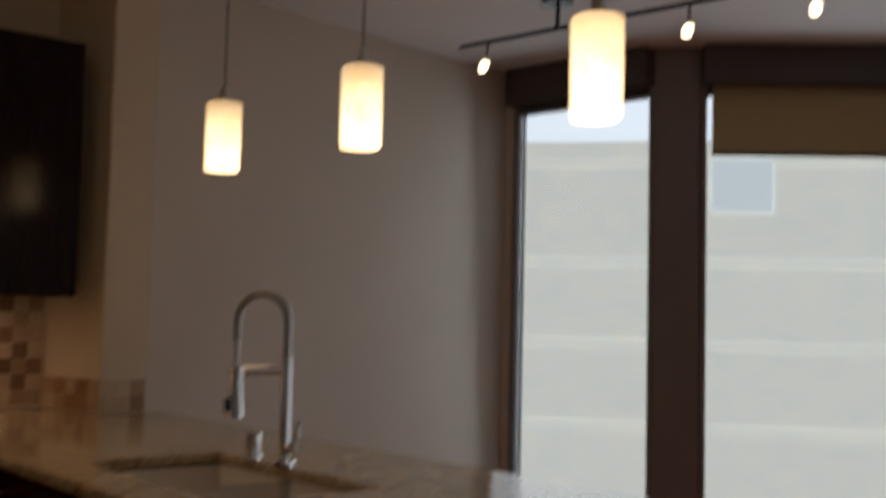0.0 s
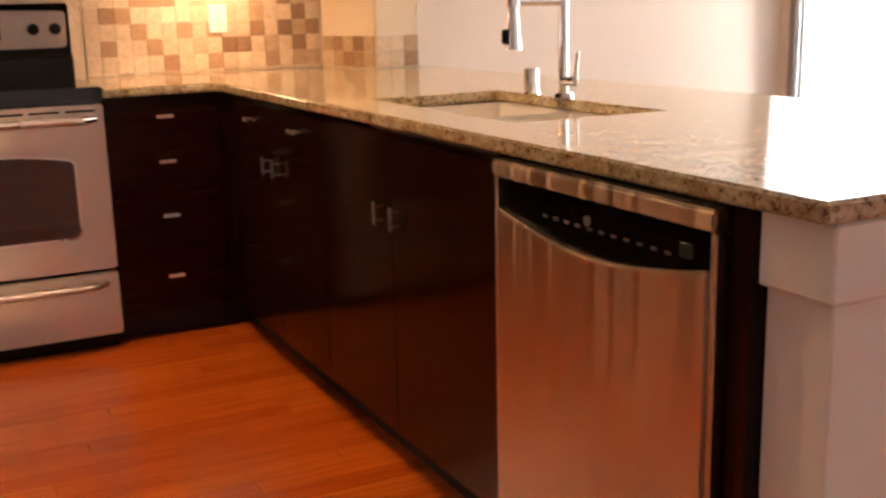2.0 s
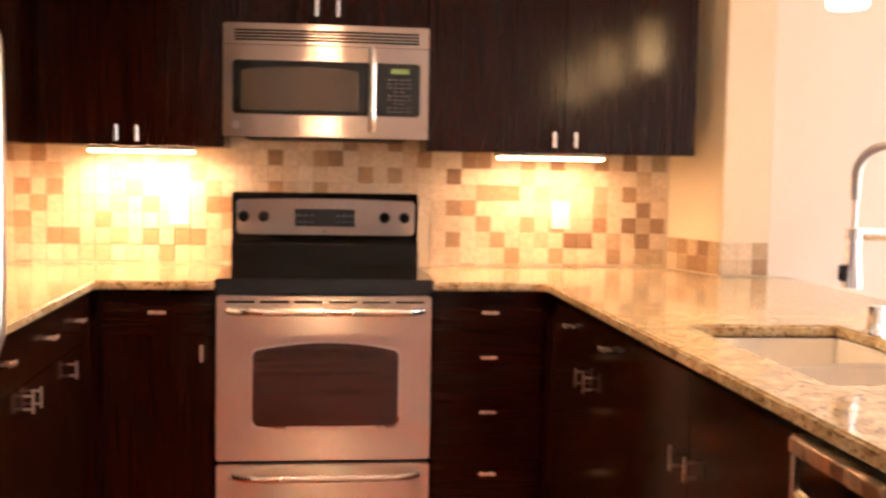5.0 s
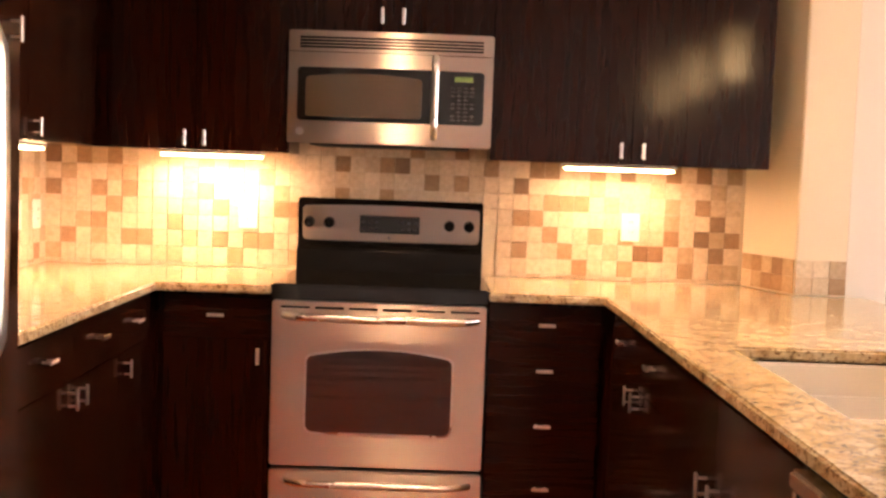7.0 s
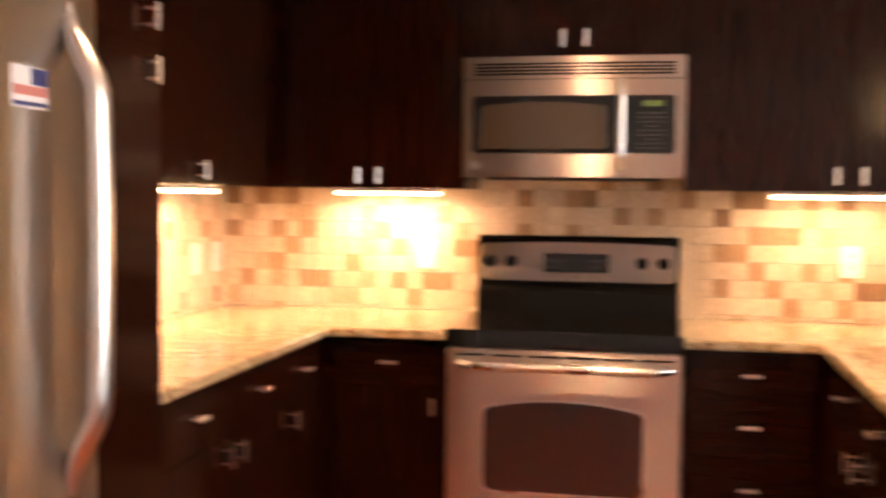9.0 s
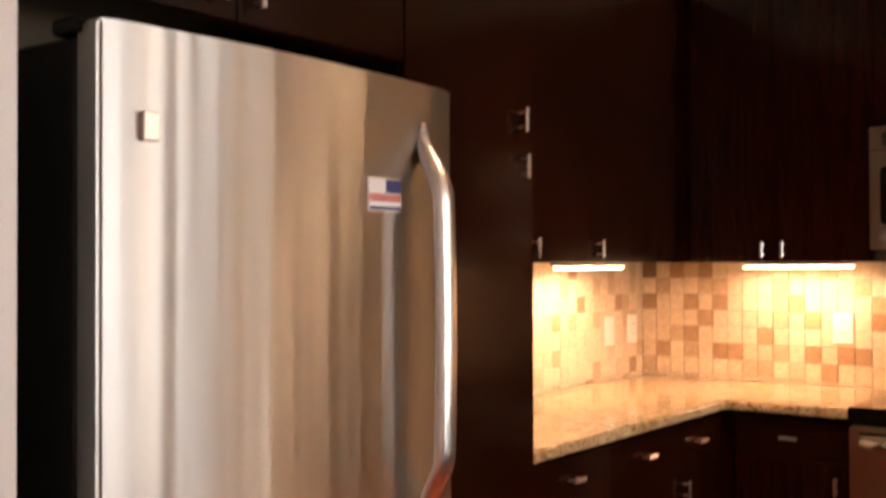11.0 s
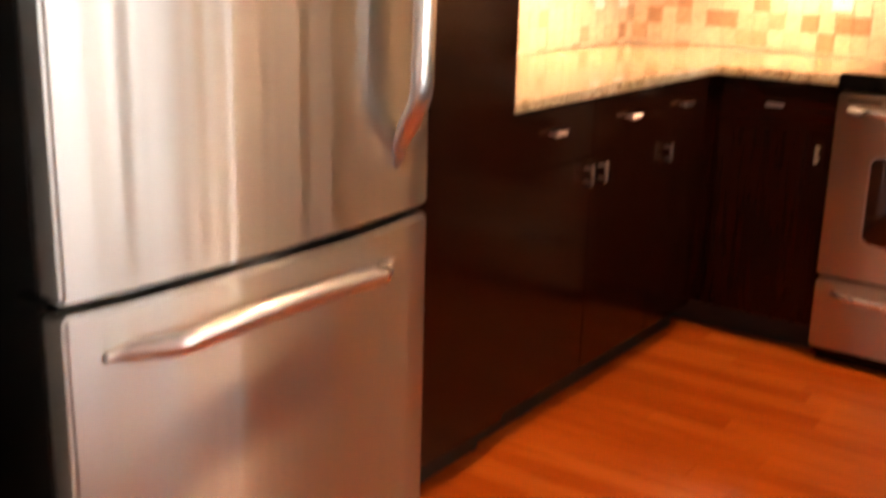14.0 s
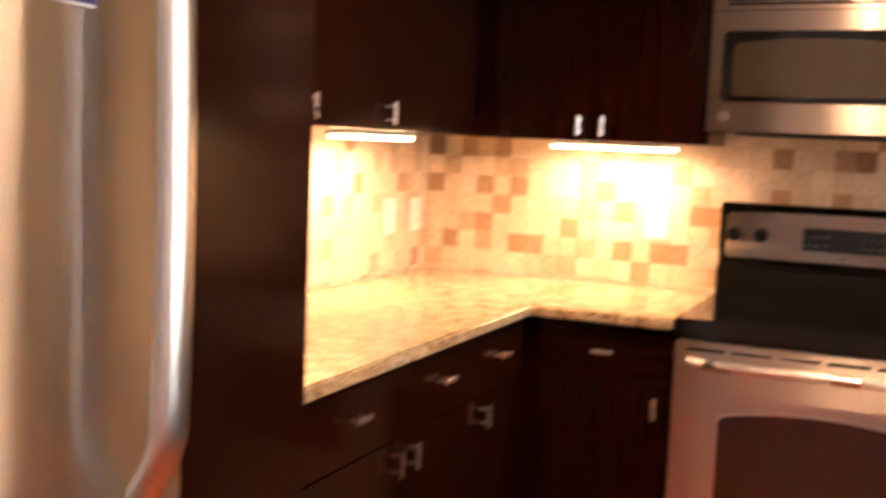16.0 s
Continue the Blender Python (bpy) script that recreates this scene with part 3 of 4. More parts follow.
mw = thing("microwave", (0, -0.2, 1.455), "stainless steel over-the-range microwave with black window", "microwave")
part("body", box(-0.379, 0.379, -0.375, -0.012, 1.462, 1.869, 0.003), M_CASE, mw)
n = 24
front_out = [(-0.38 + 0.76 * k / n, -0.400 - 0.014 * math.sin(math.pi * k / n)) for k in range(n + 1)]
fr = part("front", prism(front_out + [(0.38, -0.376), (-0.38, -0.376)], "z", 1.455, 1.870, 0.003), M_STEEL, mw, "bowed brushed steel front")


def bowed(x0, x1, z0, z1, lift, thick=0.006, r=0.012, rise=0.0):
    """A thin plate that follows the bow of the front, with rounded corners and, where wanted, an arched top."""
    bm = bmesh.new()
    xs = [x0 + r * (1 - math.cos(k * math.pi / 8)) for k in range(4)] if r else []
    xs += [x0 + r + (x1 - x0 - 2 * r) * k / 16 for k in range(17)]
    xs += [x1 - r * (1 - math.cos(k * math.pi / 8)) for k in (3, 2, 1, 0)] if r else []
    cols = []
    for x in xs:
        e = min(x - x0, x1 - x)
        cut = r - math.sqrt(max(0.0, r * r - (r - e) ** 2)) if r and e < r else 0.0
        y = -0.400 - 0.014 * math.sin(math.pi * (x + 0.38) / 0.76) - lift
        top = z1 + rise * (1 - (2 * (x - x0) / (x1 - x0) - 1) ** 2) - cut
        cols.append([bm.verts.new((x, yy, zz)) for yy, zz in ((y, z0 + cut), (y, top), (y + thick, top), (y + thick, z0 + cut))])
    for p, q in zip(cols, cols[1:]):
        for k in range(4):
            bm.faces.new((p[k], p[(k + 1) % 4], q[(k + 1) % 4], q[k]))
    bm.faces.new(cols[0])
    bm.faces.new(cols[-1][::-1])
    bmesh.ops.recalc_face_normals(bm, faces=bm.faces)
    return bm


part("door_surround", bowed(-0.345, 0.348, 1.538, 1.735, 0.002, 0.006, 0.016), M_BLACKGLASS, fr, "black glass door surround")
part("window", bowed(-0.315, 0.118, 1.553, 1.700, 0.0045, 0.004, 0.014, 0.014), M_MWGLASS, fr, "screened door window")
for k in range(4):
    z = 1.806 + k * 0.0115
    part("grille_slot", bowed(-0.338, 0.342, z, z + 0.0065, 0.0008, 0.003, 0), M_BLACK, fr)
part("seam", bowed(-0.378, 0.378, 1.7905, 1.7925, 0.0006, 0.002, 0), M_BLACK, fr)
hp = []
for k in range(19):
    f = k / 18
    s = min(1, min(f, 1 - f) / 0.16)
    hp.append((0.166, -0.409 - 0.045 * math.sin(s * math.pi / 2), 1.485 + 0.30 * f))
part("handle", tube(hp, 0.0115, 14, 1.15, (1, 0, 0)), M_SATIN, fr, "satin steel bar handle")
part("display", bowed(0.238, 0.305, 1.697, 1.716, 0.0055, 0.003, 0), M_LED, fr, "dim green display")
for r_ in range(9):
    for c in range(4):
        x, z = 0.232 + c * 0.024, 1.556 + r_ * 0.0148
        if r_ in (2, 5) and c in (0, 3):
            continue
        part("key", box(x - 0.007, x + 0.007, -0.4158, -0.4120, z - 0.002, z + 0.002), M_PRINT, fr)
part("badge", cyl((-0.333, -0.400, 1.497), (-0.333, -0.409, 1.497), 0.015), M_SATIN, fr, "round silver badge")
part("underside_vent", box(-0.30, 0.30, -0.36, -0.05, 1.449, 1.4615, 0.002), M_CASE, mw)

# dishwasher: black console with a curved lower edge over a steel door
dwm = thing("dishwasher", (0.9, -3.04, 0), "stainless steel dishwasher with a black curved console", "dishwasher")
Y0, Y1 = -3.382, -2.720
part("body", box(0.815, 1.42, Y0 + 0.004, Y1 - 0.004, 0.02, BT - 0.004), M_BLACK, dwm)
part("toe_kick", box(0.86, 0.89, Y0 + 0.004, Y1 - 0.004, 0.001, 0.095), M_KICK, dwm)
part("top_strip", box(0.776, 0.814, Y0, Y1, 0.868, 0.902, 0.006, 2), M_STEEL_RIPPLED, dwm, "steel strip above the console")
part("side_strip", box(0.782, 0.814, Y0, Y0 + 0.014, 0.11, 0.867, 0.003), M_STEEL_RIPPLED, dwm)
part("side_strip", box(0.782, 0.814, Y1 - 0.014, Y1, 0.11, 0.867, 0.003), M_STEEL_RIPPLED, dwm)
curve = [(Y0 + 0.015 + (Y1 - Y0 - 0.03) * k / 20, 0.808 - 0.041 * math.sin(math.pi * k / 20)) for k in range(21)]
dd = part("door", prism([(Y0 + 0.015, 0.105), (Y1 - 0.015, 0.105)] + curve[::-1], "x", 0.779, 0.814, 0.004), M_STEEL_RIPPLED, dwm, "brushed steel door with a curved top edge")
con = part("console", prism(curve + [(Y1 - 0.015, 0.866), (Y0 + 0.015, 0.866)], "x", 0.790, 0.8135), M_BLACKGLASS, dwm, "black control console")
for k in range(11):
    y = Y0 + 0.12 + k * 0.036
    part("button", box(0.7885, 0.7905, y - 0.007, y + 0.007, 0.812, 0.817), M_PRINT, con)
part("badge", cyl((0.7905, -3.04, 0.828), (0.788, -3.04, 0.828), 0.009), M_SATIN, con)
part("status_light", box(0.7885, 0.7905, Y0 + 0.06, Y0 + 0.092, 0.815, 0.838, 0.001), material("dark_green_lens", (0.012, 0.03, 0.02), 0.3), con)

# refrigerator with a freezer drawer below
fg = thing("refrigerator", (-1.0, -2.89, 0), "stainless steel refrigerator with bottom freezer and black sides", "refrigerator")
FY0, FY1 = -3.278, -2.453
part("case", box(-1.40, -0.692, FY0 + 0.004, FY1 - 0.004, 0.03, 1.738, 0.006), M_CASE, fg, "black textured case")
for sx in (-1.34, -0.75):
    for sy in (FY0 + 0.06, FY1 - 0.06):
        part("foot", cyl((sx, sy, 0.0), (sx, sy, 0.031), 0.02), M_BLACK, fg)
part("grille", box(-0.725, -0.693, FY0 + 0.01, FY1 - 0.01, 0.012, 0.095, 0.004), M_BLACK, fg)


def fridge_front(z0, z1):
    n = 28
    out = [(-0.634 + 0.028 * math.sin(math.pi * k / n) ** 0.7, FY0 + (FY1 - FY0) * k / n) for k in range(n + 1)]
    return prism([(-0.688, FY0)] + out + [(-0.688, FY1)], "z", z0, z1, 0.006)


fdoor = part("door", fridge_front(0.813, 1.757), M_FRIDGE, fg, "tall bowed steel door")
fdraw = part("freezer_drawer", fridge_front(0.118, 0.795), M_FRIDGE, fg, "bowed steel freezer drawer")
part("gasket", box(-0.70, -0.655, FY0 + 0.006, FY1 - 0.006, 0.794, 0.814), M_BLACK, fg)
for z in (0.793, 1.739):
    part("hinge", box(-0.73, -0.67, FY0 - 0.012, FY0 + 0.035, z, z + 0.022, 0.004), M_BLACK, fg)
# the handle is a bowed loop: two feet run out along the door, the bar stands clear between them
hp, hr = [], []
for k in range(41):
    f = k / 40
    s = math.sin(math.pi * f)
    lift = min(1.0, max(0.0, (min(f, 1 - f) - 0.03) / 0.16))
    lift = lift * lift * (3 - 2 * lift)
    hp.append((-0.614 + 0.045 * lift + 0.006 * s, -2.571 + 0.004 * s, 0.905 + 0.775 * f))
    hr.append(0.005 + 0.0115 * min(1.0, min(f, 1 - f) / 0.10))
part("handle", tube(hp, hr, 18, 1.55, (0, 1, 0)), M_SATIN, fdoor, "tall bowed satin steel handle")
hp, hr = [], []
for k in range(41):
    f = k / 40
    lift = min(1.0, max(0.0, (min(f, 1 - f) - 0.02) / 0.14))
    lift = lift * lift * (3 - 2 * lift)
    hp.append((-0.616 + 0.052 * lift + 0.008 * math.sin(math.pi * f), -3.225 + 0.645 * f, 0.728 + 0.016 * math.sin(math.pi * f)))
    hr.append(0.005 + 0.010 * min(1.0, min(f, 1 - f) / 0.12))
part("handle", tube(hp, hr, 18, 1.2, (0, 0, 1)), M_SATIN, fdraw, "bowed satin steel handle")
part("badge", box(-0.630, -0.612, -3.218, -3.190, 1.588, 1.630, 0.002), M_SATIN, fdoor, "small silver badge")
mg = thing("fridge_magnet", (-0.6055, -2.69, 1.51), "small flag-like magnet in white, navy and faded red", "magnet")
part("base", box(-0.6145, -0.6060, -2.738, -2.645, 1.506, 1.566, 0.001), M_PAPER, mg)
part("blue_field", box(-0.6061, -0.6050, -2.690, -2.647, 1.540, 1.564), M_NAVY, mg, "navy printed field")
part("red_stripe", box(-0.6061, -0.6050, -2.736, -2.647, 1.524, 1.538), M_PINK, mg, "faded red stripe")
part("lower_stripe", box(-0.6061, -0.6050, -2.736, -2.647, 1.509, 1.515), M_NAVY, mg, "navy stripe")

# ---- sink and tap ----
sk = thing("sink", (1.16, -2.11, 0.72), "white undermount double-bowl sink", "sink")
SX0, SX1 = 0.957, 1.363


def bowl(y0, y1, depth):
    """An open bowl with walls, a floor and rounded inner edges."""
    bm = bmesh.new()
    t = 0.012
    o = [(SX0 - t, y0 - t), (SX1 + t, y0 - t), (SX1 + t, y1 + t), (SX0 - t, y1 + t)]
    i = [(SX0, y0), (SX1, y0), (SX1, y1), (SX0, y1)]
    k = [(SX0 + 0.03, y0 + 0.03), (SX1 - 0.03, y0 + 0.03), (SX1 - 0.03, y1 - 0.03), (SX0 + 0.03, y1 - 0.03)]
    zt, zb = TOP - 0.0335, TOP - depth
    rings = [[bm.verts.new((*p, z)) for p in ps] for ps, z in ((o, zb - t), (o, zt), (i, zt), (i, zb + 0.04), (k, zb))]
    for a, b in zip(rings, rings[1:]):
        for c in range(4):
            bm.faces.new((a[c], a[(c + 1) % 4], b[(c + 1) % 4], b[c]))
    bm.faces.new(rings[0][::-1])
    bm.faces.new(rings[-1])
    bmesh.ops.recalc_face_normals(bm, faces=bm.faces)
    bmesh.ops.bevel(bm, geom=[e for e in bm.edges if e.calc_face_angle() > 0.4], offset=0.008, segments=2, affect="EDGES", clamp_overlap=True)
    return bm


part("bowl", bowl(-2.500, -2.119, 0.20), M_SINK, sk, "white enamel bowl")
part("bowl", bowl(-2.094, -1.725, 0.20), M_SINK, sk, "white enamel bowl")
for y in (-2.315, -1.91):
    part("drain", cyl((1.16, y, TOP - 0.199), (1.16, y, TOP - 0.196), 0.04), M_CHROME, sk, "chrome drain")

FX, FYY = 1.395, -2.035
ft = thing("tap", (FX, FYY, TOP), "tall chrome spring-neck kitchen tap", "tap")
part("base", cyl((FX, FYY, TOP), (FX, FYY, TOP + 0.012), 0.030, 0.027, 32), M_CHROME, ft)
part("column", cyl((FX, FYY, TOP + 0.012), (FX, FYY, TOP + 0.30), 0.0145, 0.0135, 28), M_CHROME, ft)
NR = 0.075
ZA = TOP + 0.400
neck = [(FX, FYY, TOP + 0.30 + (ZA - TOP - 0.30) * k / 6) for k in range(6)]
neck += [(FX - NR + NR * math.cos(math.pi * k / 24), FYY + 0.12 * NR * (1 - math.cos(math.pi * k / 24)), ZA + NR * math.sin(math.pi * k / 24)) for k in range(25)]
EX, EY = neck[-1][0], neck[-1][1]
neck += [(EX, EY, ZA - 0.16 * k / 8) for k in range(1, 9)]
part("hose", tube(neck, 0.006, 12), M_SATIN, ft, "slim inner hose")
spring = bmesh.new()
dense = []
for a, b in zip(neck[:33], neck[1:34]):
    for k in range(4):
        dense.append(Vector(a).lerp(Vector(b), k / 4))
for p, q in zip(dense, dense[1:]):
    d = (q - p).normalized()
    c = (p + q) / 2
    cyl(c - d * 0.0021, c + d * 0.0021, 0.0108, 0.0108, 12, spring)
part("spring", spring, M_SPRING, ft, "coiled chrome spring")
part("arm", tube([(FX, FYY, TOP + 0.262), (EX, EY, TOP + 0.262)], 0.0145, 14, 0.6, (0, 1, 0)), M_CHROME, ft)
part("arm_ring", cyl((EX, EY, TOP + 0.247), (EX, EY, TOP + 0.277), 0.019), M_CHROME, ft)
sh = cyl((EX, EY, TOP + 0.245), (EX, EY, TOP + 0.20), 0.015, 0.018)
cyl((EX, EY, TOP + 0.20), (EX, EY, TOP + 0.135), 0.017, 0.024, 24, sh)
head = part("spray_head", sh, M_CHROME, ft)
part("button", box(EX - 0.032, EX - 0.017, EY - 0.010, EY + 0.010, TOP + 0.15, TOP + 0.19, 0.004), M_BLACK, head, "black spray button")
lv = cyl((FX, FYY, TOP + 0.045), (FX + 0.008, FYY - 0.052, TOP + 0.045), 0.0145)
cyl((FX + 0.008, FYY - 0.045, TOP + 0.035), (FX + 0.008, FYY - 0.058, TOP + 0.125), 0.0075, 0.005, 14, lv)
part("lever", lv, M_CHROME, ft)
sd = thing("air_gap_cap", (1.395, -1.865, TOP), "short chrome cylinder cap beside the tap", "tap fitting")
part("cap", cyl((1.395, -1.865, TOP + 0.004), (1.395, -1.865, TOP + 0.072), 0.0225, 0.0215, 28), M_CHROME, sd)
part("flange", cyl((1.395, -1.865, TOP), (1.395, -1.865, TOP + 0.005), 0.027, 0.026, 28), M_CHROME, sd)


# ---- lamps ----
def strip_lamp(face, u0, u1, d, power):
    x, y = base_at(face, u0, u1, 2 * d)
    ob = thing("under_cabinet_lamp", (x, y, UP0 - 0.03), "lit slim white under-cabinet strip lamp", "lamp", "under-cabinet lamps")
    part("housing", slab(face, u0, u1, d - 0.045, d + 0.045, UP0 - 0.014, UP0 - 0.0005, 0.004), M_WHITEPL, ob)
    part("diffuser", slab(face, u0 + 0.008, u1 - 0.008, d - 0.038, d + 0.038, UP0 - 0.025, UP0 - 0.0145, 0.005), M_LENS, ob, "glowing warm diffuser")
    m = look((x, y, UP0 - 0.034), (x, y, 0.0)) if face == "north" else look((x, y, UP0 - 0.034), (x, y, 0.0)) @ pose(0, 0, 0, 0, 0, 90)
    lamp("strip_light", "AREA", m, power, WARM, u1 - u0 - 0.03, 0.07)


strip_lamp("north", -0.915, -0.505, 0.15, 6.3)
strip_lamp("north", 0.675, 1.115, 0.20, 3.0)
strip_lamp("west", -0.96, -0.55, 0.17, 7.2)

for px, py, pz in ((1.555, -1.32, 1.95), (1.567, -2.12, 1.945), (1.585, -3.01, 1.915)):
    pd = thing("pendant_lamp", (px, py, pz), "lit cylindrical alabaster glass pendant over the bar", "lamp", "pendants over the bar")
    r = 0.060
    prof = [(0.0, 0.0), (r * 0.90, 0.0), (r * 0.955, 0.004), (r * 0.98, 0.012), (r * 1.0, 0.14), (r * 1.02, 0.258), (r * 0.99, 0.266), (r * 0.9, 0.27), (0.0, 0.272)]
    bm = bmesh.new()
    rings = [[bm.verts.new((px + q * math.cos(2 * math.pi * k / 32), py + q * math.sin(2 * math.pi * k / 32), pz - 0.100 + 0.89 * h)) for k in range(32)] for q, h in prof[1:-1]]
    for a, b in zip(rings, rings[1:]):
        for k in range(32):
            bm.faces.new((a[k], a[(k + 1) % 32], b[(k + 1) % 32], b[k]))
    bm.faces.new(rings[0][::-1])
    bm.faces.new(rings[-1])
    part("shade", bm, M_SHADE, pd, "glowing alabaster glass cylinder")
    part("socket", cyl((px, py, pz + 0.136), (px, py, pz + 0.195), 0.018, 0.012), M_SATIN, pd)
    part("cord", cyl((px, py, pz + 0.195), (px, py, CEIL - 0.02), 0.0025, None, 8), M_BLACK, pd)
    part("canopy", cyl((px, py, CEIL - 0.022), (px, py, CEIL - 0.0005), 0.05, 0.06), M_SATIN, pd)

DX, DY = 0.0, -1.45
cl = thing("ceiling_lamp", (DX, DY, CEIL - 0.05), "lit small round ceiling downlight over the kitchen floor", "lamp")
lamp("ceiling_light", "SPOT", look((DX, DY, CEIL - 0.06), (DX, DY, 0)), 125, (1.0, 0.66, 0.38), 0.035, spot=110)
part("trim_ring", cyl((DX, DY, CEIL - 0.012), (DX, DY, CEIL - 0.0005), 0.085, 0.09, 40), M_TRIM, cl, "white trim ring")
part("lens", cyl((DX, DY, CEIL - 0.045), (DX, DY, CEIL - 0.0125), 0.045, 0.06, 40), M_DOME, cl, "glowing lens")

tl = thing("track_light", (3.2, -1.3, 2.72), "dark rail track light with four small lit spotlights", "lamp")
RA, RB = Vector((3.08, -0.80, 2.66)), Vector((3.41, -2.86, 2.66))
part("rail", tube([RA, RB], 0.010, 10), M_BLACK, tl)
cn = RA.lerp(RB, 0.27)
part("canopy", cyl((cn.x, cn.y, CEIL - 0.05), (cn.x, cn.y, CEIL - 0.0005), 0.075, 0.075), M_BLACK, tl)
part("stem", cyl((cn.x, cn.y, 2.66), (cn.x, cn.y, CEIL - 0.045), 0.010), M_BLACK, tl)
for f in (0.08, 0.33, 0.58, 0.83):
    c = RA.lerp(RB, f)
    hd = part("spotlight", cyl(c, c + Vector((0, 0, -0.07)), 0.006, None, 10), M_BLACK, tl)
    aim = Vector((-0.06, -0.035, -0.075))
    s0 = c + Vector((0, 0, -0.07))
    part("shade", cyl(s0, s0 + aim * 0.6, 0.014, 0.019, 20), M_SATIN, hd)
    part("bulb", cyl(s0 + aim * 0.6, s0 + aim, 0.021, 0.019, 20), M_BULB, hd, "lit bulb")
    lamp("track_spot", "SPOT", look(s0 + aim * 1.1, s0 + aim * 20), 14, (1.0, 0.72, 0.45), 0.02, spot=70)


# ---- plates on the tiles ----
def plate(face, u, z, kind):
    x, y = base_at(face, u, u, 0.02)
    ob = thing("wall_outlet" if kind == "outlet" else "light_switch", (x, y, z - 0.058), "white plastic " + ("outlet" if kind == "outlet" else "switch") + " plate on the tiles", kind)
    d = 0.0125
    part("plate", slab(face, u - 0.038, u + 0.038, d - 0.001, d + 0.006, z - 0.058, z + 0.058, 0.002), M_WHITEPL, ob)
    if kind == "outlet":
        for dz in (-0.02, 0.02):
            s = part("socket", slab(face, u - 0.016, u + 0.016, d + 0.0055, d + 0.0085, z + dz - 0.014, z + dz + 0.014, 0.002), M_WHITEPL, ob)
            for du in (-0.006, 0.006):
                part("slot", slab(face, u + du - 0.001, u + du + 0.001, d + 0.008, d + 0.0092, z + dz - 0.004, z + dz + 0.005), M_BLACK, s)
    else:
        part("rocker", slab(face, u - 0.016, u + 0.016, d + 0.0055, d + 0.010, z - 0.033, z + 0.033, 0.002), M_WHITEPL, ob)


plate("north", 0.985, 1.165, "outlet")
plate("north", -0.585, 1.165, "outlet")
plate("west", -0.315, 1.14, "switch")
plate("west", -0.115, 1.14, "outlet")
ob = thing("wall_outlet", (1.3, -3.566, 0.55), "white plastic outlet plate on the low wall end", "outlet")
part("plate", box(1.265, 1.34, -3.565, -3.559, 0.55, 0.665, 0.002), M_WHITEPL, ob)
for z in (0.59, 0.625):
    part("socket", box(1.287, 1.318, -3.567, -3.5645, z - 0.013, z + 0.013, 0.002), M_WHITEPL, ob)

# ---- stone tiles: a running pattern of tones, row by row from the top ----
PX, PZ = 0.0625, 0.0655
RIGHT = ["..BB..T.B..T.B.t", ".B....t.......t.", "...TTT.t...t.T..", ".TT........t..B.", "...T..T.T..T.BtT", ".T..T..t.BB.t.B.", ".....T..T...T.tt"]
LEFT = ["B.TtT.....t.t....", ".t..tt...t....t..", "T..T.T...tT....t.", "....T....t.T.t.TT", "..tT....T.......t", ".T.t.TT..t.T.TT..", "t......tt...T...t"]
MID = ["..T..TB.....T", "........T.T..", "..T..T......."]
rng = random.Random(7)
tile_mesh = {}


def tile_shape(w, h):
    key = (round(w, 4), round(h, 4))
    if key not in tile_mesh:
        bm = bmesh.new()
        g, b, t = 0.0003, 0.0008, 0.005
        lo = [bm.verts.new((x, 0, z)) for x, z in ((g, g), (w - g, g), (w - g, h - g), (g, h - g))]
        hi = [bm.verts.new((x, -t, z)) for x, z in ((g + b, g + b), (w - g - b, g + b), (w - g - b, h - g - b), (g + b, h - g - b))]
        bm.faces.new(hi)
        for k in range(4):
            bm.faces.new((lo[k], lo[(k + 1) % 4], hi[(k + 1) % 4], hi[k]))
        bmesh.ops.recalc_face_normals(bm, faces=bm.faces)
        for k, mat in M_TILE.items():
            me = mesh_of("tile", bm.copy(), mat, (0, 0, 0), False)
            tile_mesh[key, k] = me
        tile_mesh[key] = True
        bm.free()
    return key


def lay(parent, m, u, z, w, h, tone):
    ob = new("tile", tile_mesh[tile_shape(w, h), tone])
    ob.parent = parent
    ob.matrix_basis = m @ Matrix.Translation((u, rng.uniform(-0.0012, 0.0006), z))


setting("backsplash_bed", box(-1.424, 1.45, -0.005, -0.001, TOP, UP0 + 0.06), M_GROUT, "sand coloured grout bed on the kitchen wall", "wall finish")
setting("backsplash_bed_side", box(-1.429, -1.425, -1.892, -0.006, TOP, UP0), M_GROUT, "sand coloured grout bed on the side wall", "wall finish")
Z0 = UP0 + 0.001
north = pose(0, -0.005, 0)
for r_ in range(7):
    z = Z0 - (r_ + 1) * PZ
    for k in range(16):
        lay(wall_back, north, 0.437 + k * PX, z, PX, PZ, RIGHT[r_][k])
    for k in range(17):
        lay(wall_back, north, -0.375 - (17 - k) * PX + 0.02, z, PX, PZ, LEFT[r_][k])
    if r_ < 4:
        for k in range(13):
            lay(wall_back, north, -0.355 + k * 0.0609, z, 0.0609, PZ, MID[r_][k] if r_ < 3 else ".")
for k in range(13):
    lay(wall_back, north, -0.355 + k * 0.0609, Z0, 0.0609, 0.055, rng.choice("....tT"))
for k in range(16):
    lay(wall_back, north, 0.437 + k * PX, TOP + 0.001, PX, Z0 - 7 * PZ - TOP - 0.001, rng.choice("...t"))
for k in range(17):
    lay(wall_back, north, -1.4175 + k * PX, TOP + 0.001, PX, Z0 - 7 * PZ - TOP - 0.001, rng.choice("...t"))
west = pose(-1.425, 0, 0, 0, 0, 90)
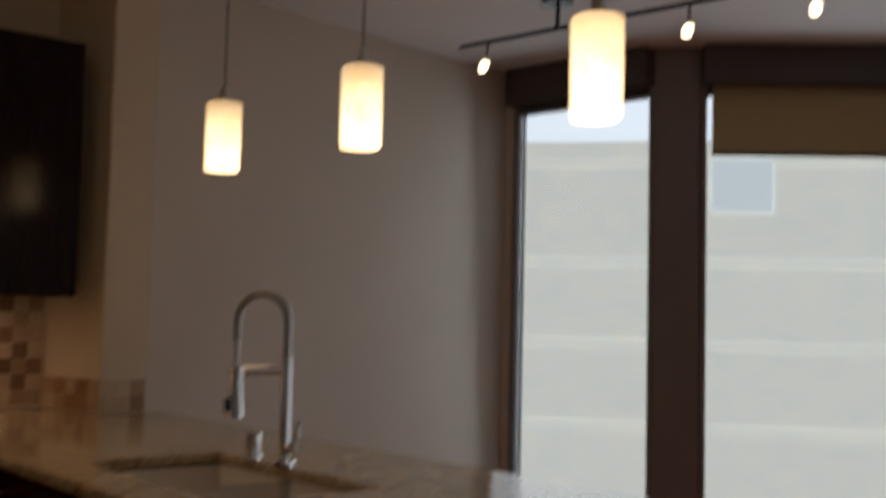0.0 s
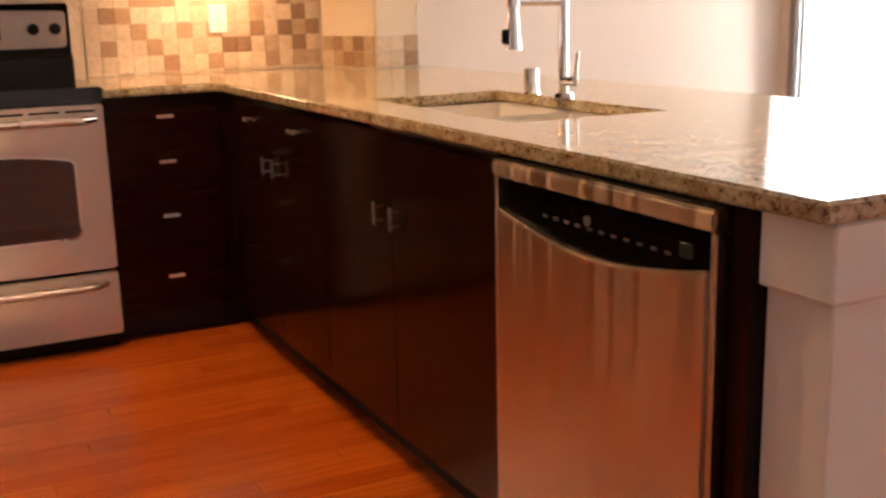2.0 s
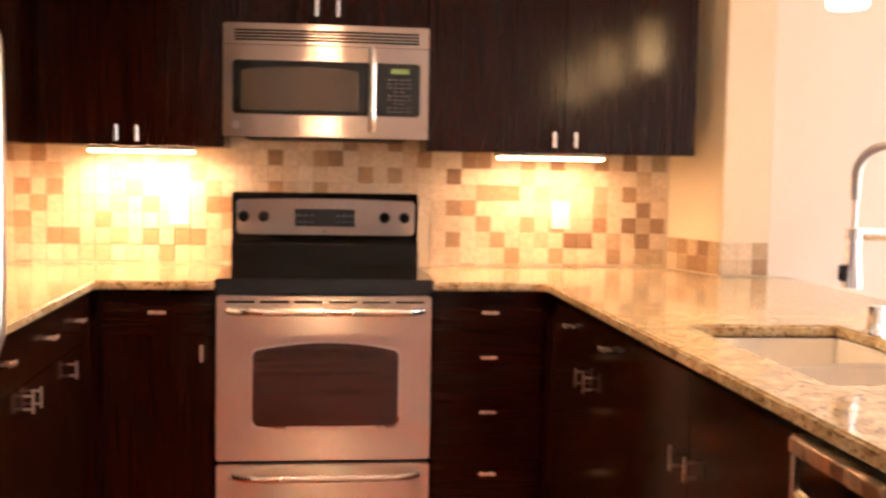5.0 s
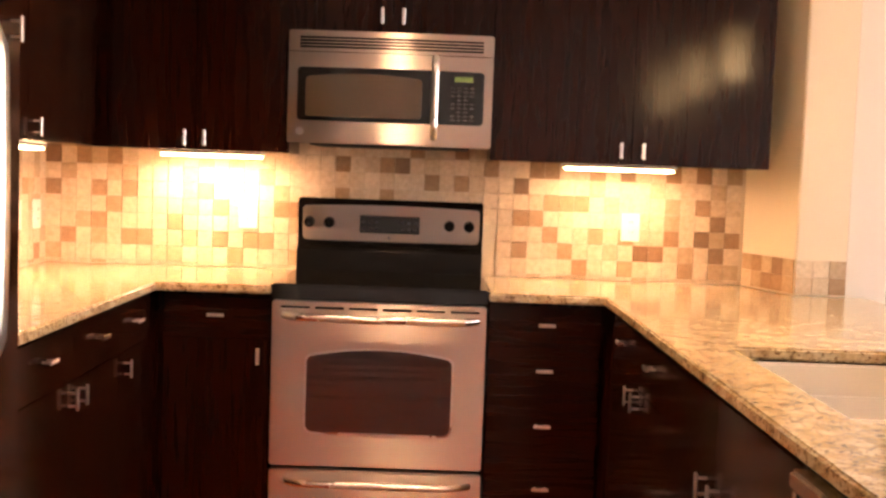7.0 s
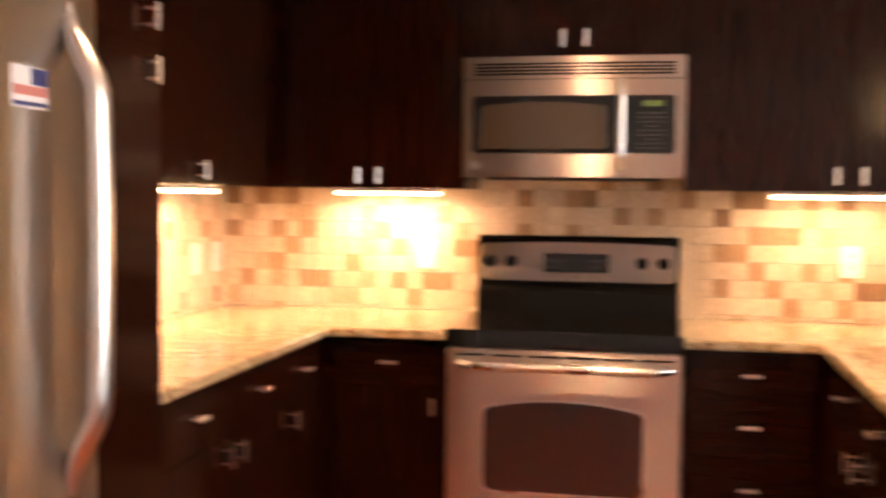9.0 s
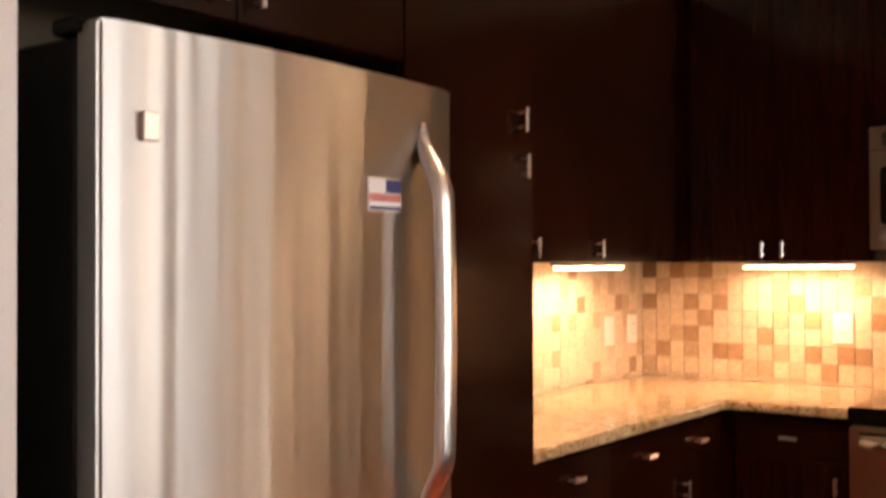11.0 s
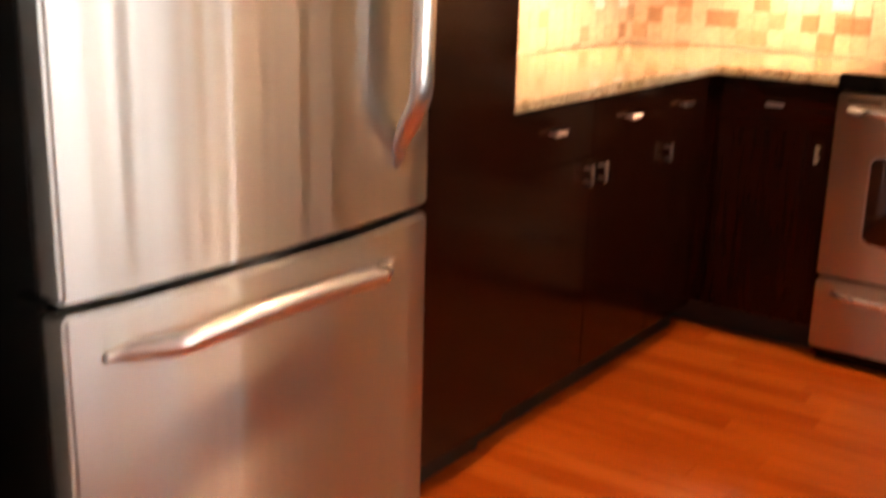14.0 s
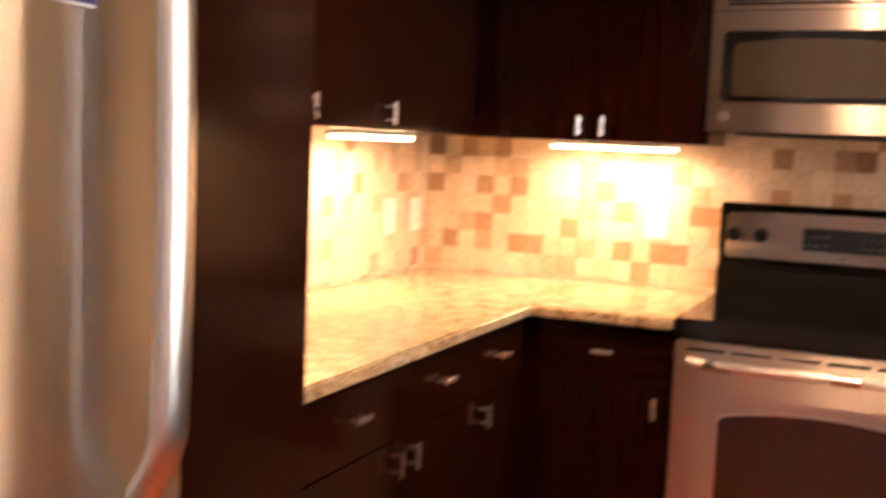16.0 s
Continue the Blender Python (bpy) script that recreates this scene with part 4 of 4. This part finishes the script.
for k in range(30):
    lay(wall_left, west, -1.880 + k * PX, TOP + 0.001, PX, Z0 - 7 * PZ - TOP - 0.001, rng.choice("...t"))
for r_ in range(7):
    for k in range(30):
        lay(wall_left, west, -1.880 + k * PX, Z0 - (r_ + 1) * PZ, PX, PZ, rng.choice("..............tttTT"))
side_d = (Vector((1.56, -0.35, 0)) - Vector((1.45, -0.004, 0)))
side = Matrix.Translation((1.45, -0.004, 0)) @ Matrix.Rotation(math.atan2(side_d.y, side_d.x), 4, "Z")
for r_, row in enumerate(("tTtBtT", ".tTTtB")):
    for k in range(5):
        lay(stub, side, 0.012 + k * 0.0690, TOP + 0.005 + (1 - r_) * PZ, 0.0690, PZ, row[k])
frontm = pose(1.56, -0.350, 0)
for r_, row in enumerate(("..t", "..T")):
    for k in range(3):
        lay(stub, frontm, k * 0.0645, TOP + 0.005 + (1 - r_) * PZ, 0.0645, PZ, row[k])

# ---- floorboards along x ----
floor = setting("floor", prism([(-4.2, -7.6), (6.87, -7.6), (6.87, -3.45), (4.45, -0.9), (4.2, 0.13), (-4.2, 0.13)], "z", -0.12, -0.012), M_KICK, "orange-brown cherry floorboards with a satin varnish", "floor")
rest = ([], [])
rng = random.Random(3)
BW = 0.083
plank_mesh = {}


def board_shape(w):
    key = round(w, 2)
    if key not in plank_mesh:
        bm = bmesh.new()
        g, b = 0.0003, 0.0006
        lo = [bm.verts.new((x, y, -0.0115)) for x, y in ((g, g), (key - g, g), (key - g, BW - g), (g, BW - g))]
        hi = [bm.verts.new((x, y, 0)) for x, y in ((g + b, g + b), (key - g - b, g + b), (key - g - b, BW - g - b), (g + b, BW - g - b))]
        bm.faces.new(hi)
        for k in range(4):
            bm.faces.new((lo[k], lo[(k + 1) % 4], hi[(k + 1) % 4], hi[k]))
        bmesh.ops.recalc_face_normals(bm, faces=bm.faces)
        plank_mesh[key] = mesh_of("floorboard", bm, M_PLANK, (0, 0, 0), False)
    return plank_mesh[key]


for i in range(91):
    y = -0.02 - (i + 1) * BW
    x = -4.05 + rng.uniform(-0.6, 0)
    while x < 6.6:
        w = round(rng.choice((0.6, 0.75, 0.9, 1.05, 1.2)), 2)
        if x + w > -0.95 and x < 0.95 and -4.6 < y < -0.5:
            ob = new("floorboard", board_shape(w))
            ob.parent = floor
            ob.location = (x, y, rng.uniform(-0.0004, 0.0004))
        else:
            end = min(x + w, 4.3 - 0.95 - y if y < -1.0 else 4.25, 6.74)
            x_ = max(x, -4.07)
            w_ = end - x_
            if w_ < 0.02:
                x += w
                continue
            vs, fs = rest
            n0 = len(vs)
            g, b = 0.0003, 0.0006
            vs += [(x_ + g, y + g, -0.0115), (x_ + w_ - g, y + g, -0.0115), (x_ + w_ - g, y + BW - g, -0.0115), (x_ + g, y + BW - g, -0.0115),
                   (x_ + g + b, y + g + b, 0), (x_ + w_ - g - b, y + g + b, 0), (x_ + w_ - g - b, y + BW - g - b, 0), (x_ + g + b, y + BW - g - b, 0)]
            fs += [(n0 + 4, n0 + 5, n0 + 6, n0 + 7)] + [(n0 + k, n0 + (k + 1) % 4, n0 + 4 + (k + 1) % 4, n0 + 4 + k) for k in range(4)]
        x += w
me = bpy.data.meshes.new("floorboards")
me.from_pydata(rest[0], [], rest[1])
me.materials.append(M_PLANK)
fb = new("floorboards", me)
fb.parent = floor
tagged(fb, kind="stuff")
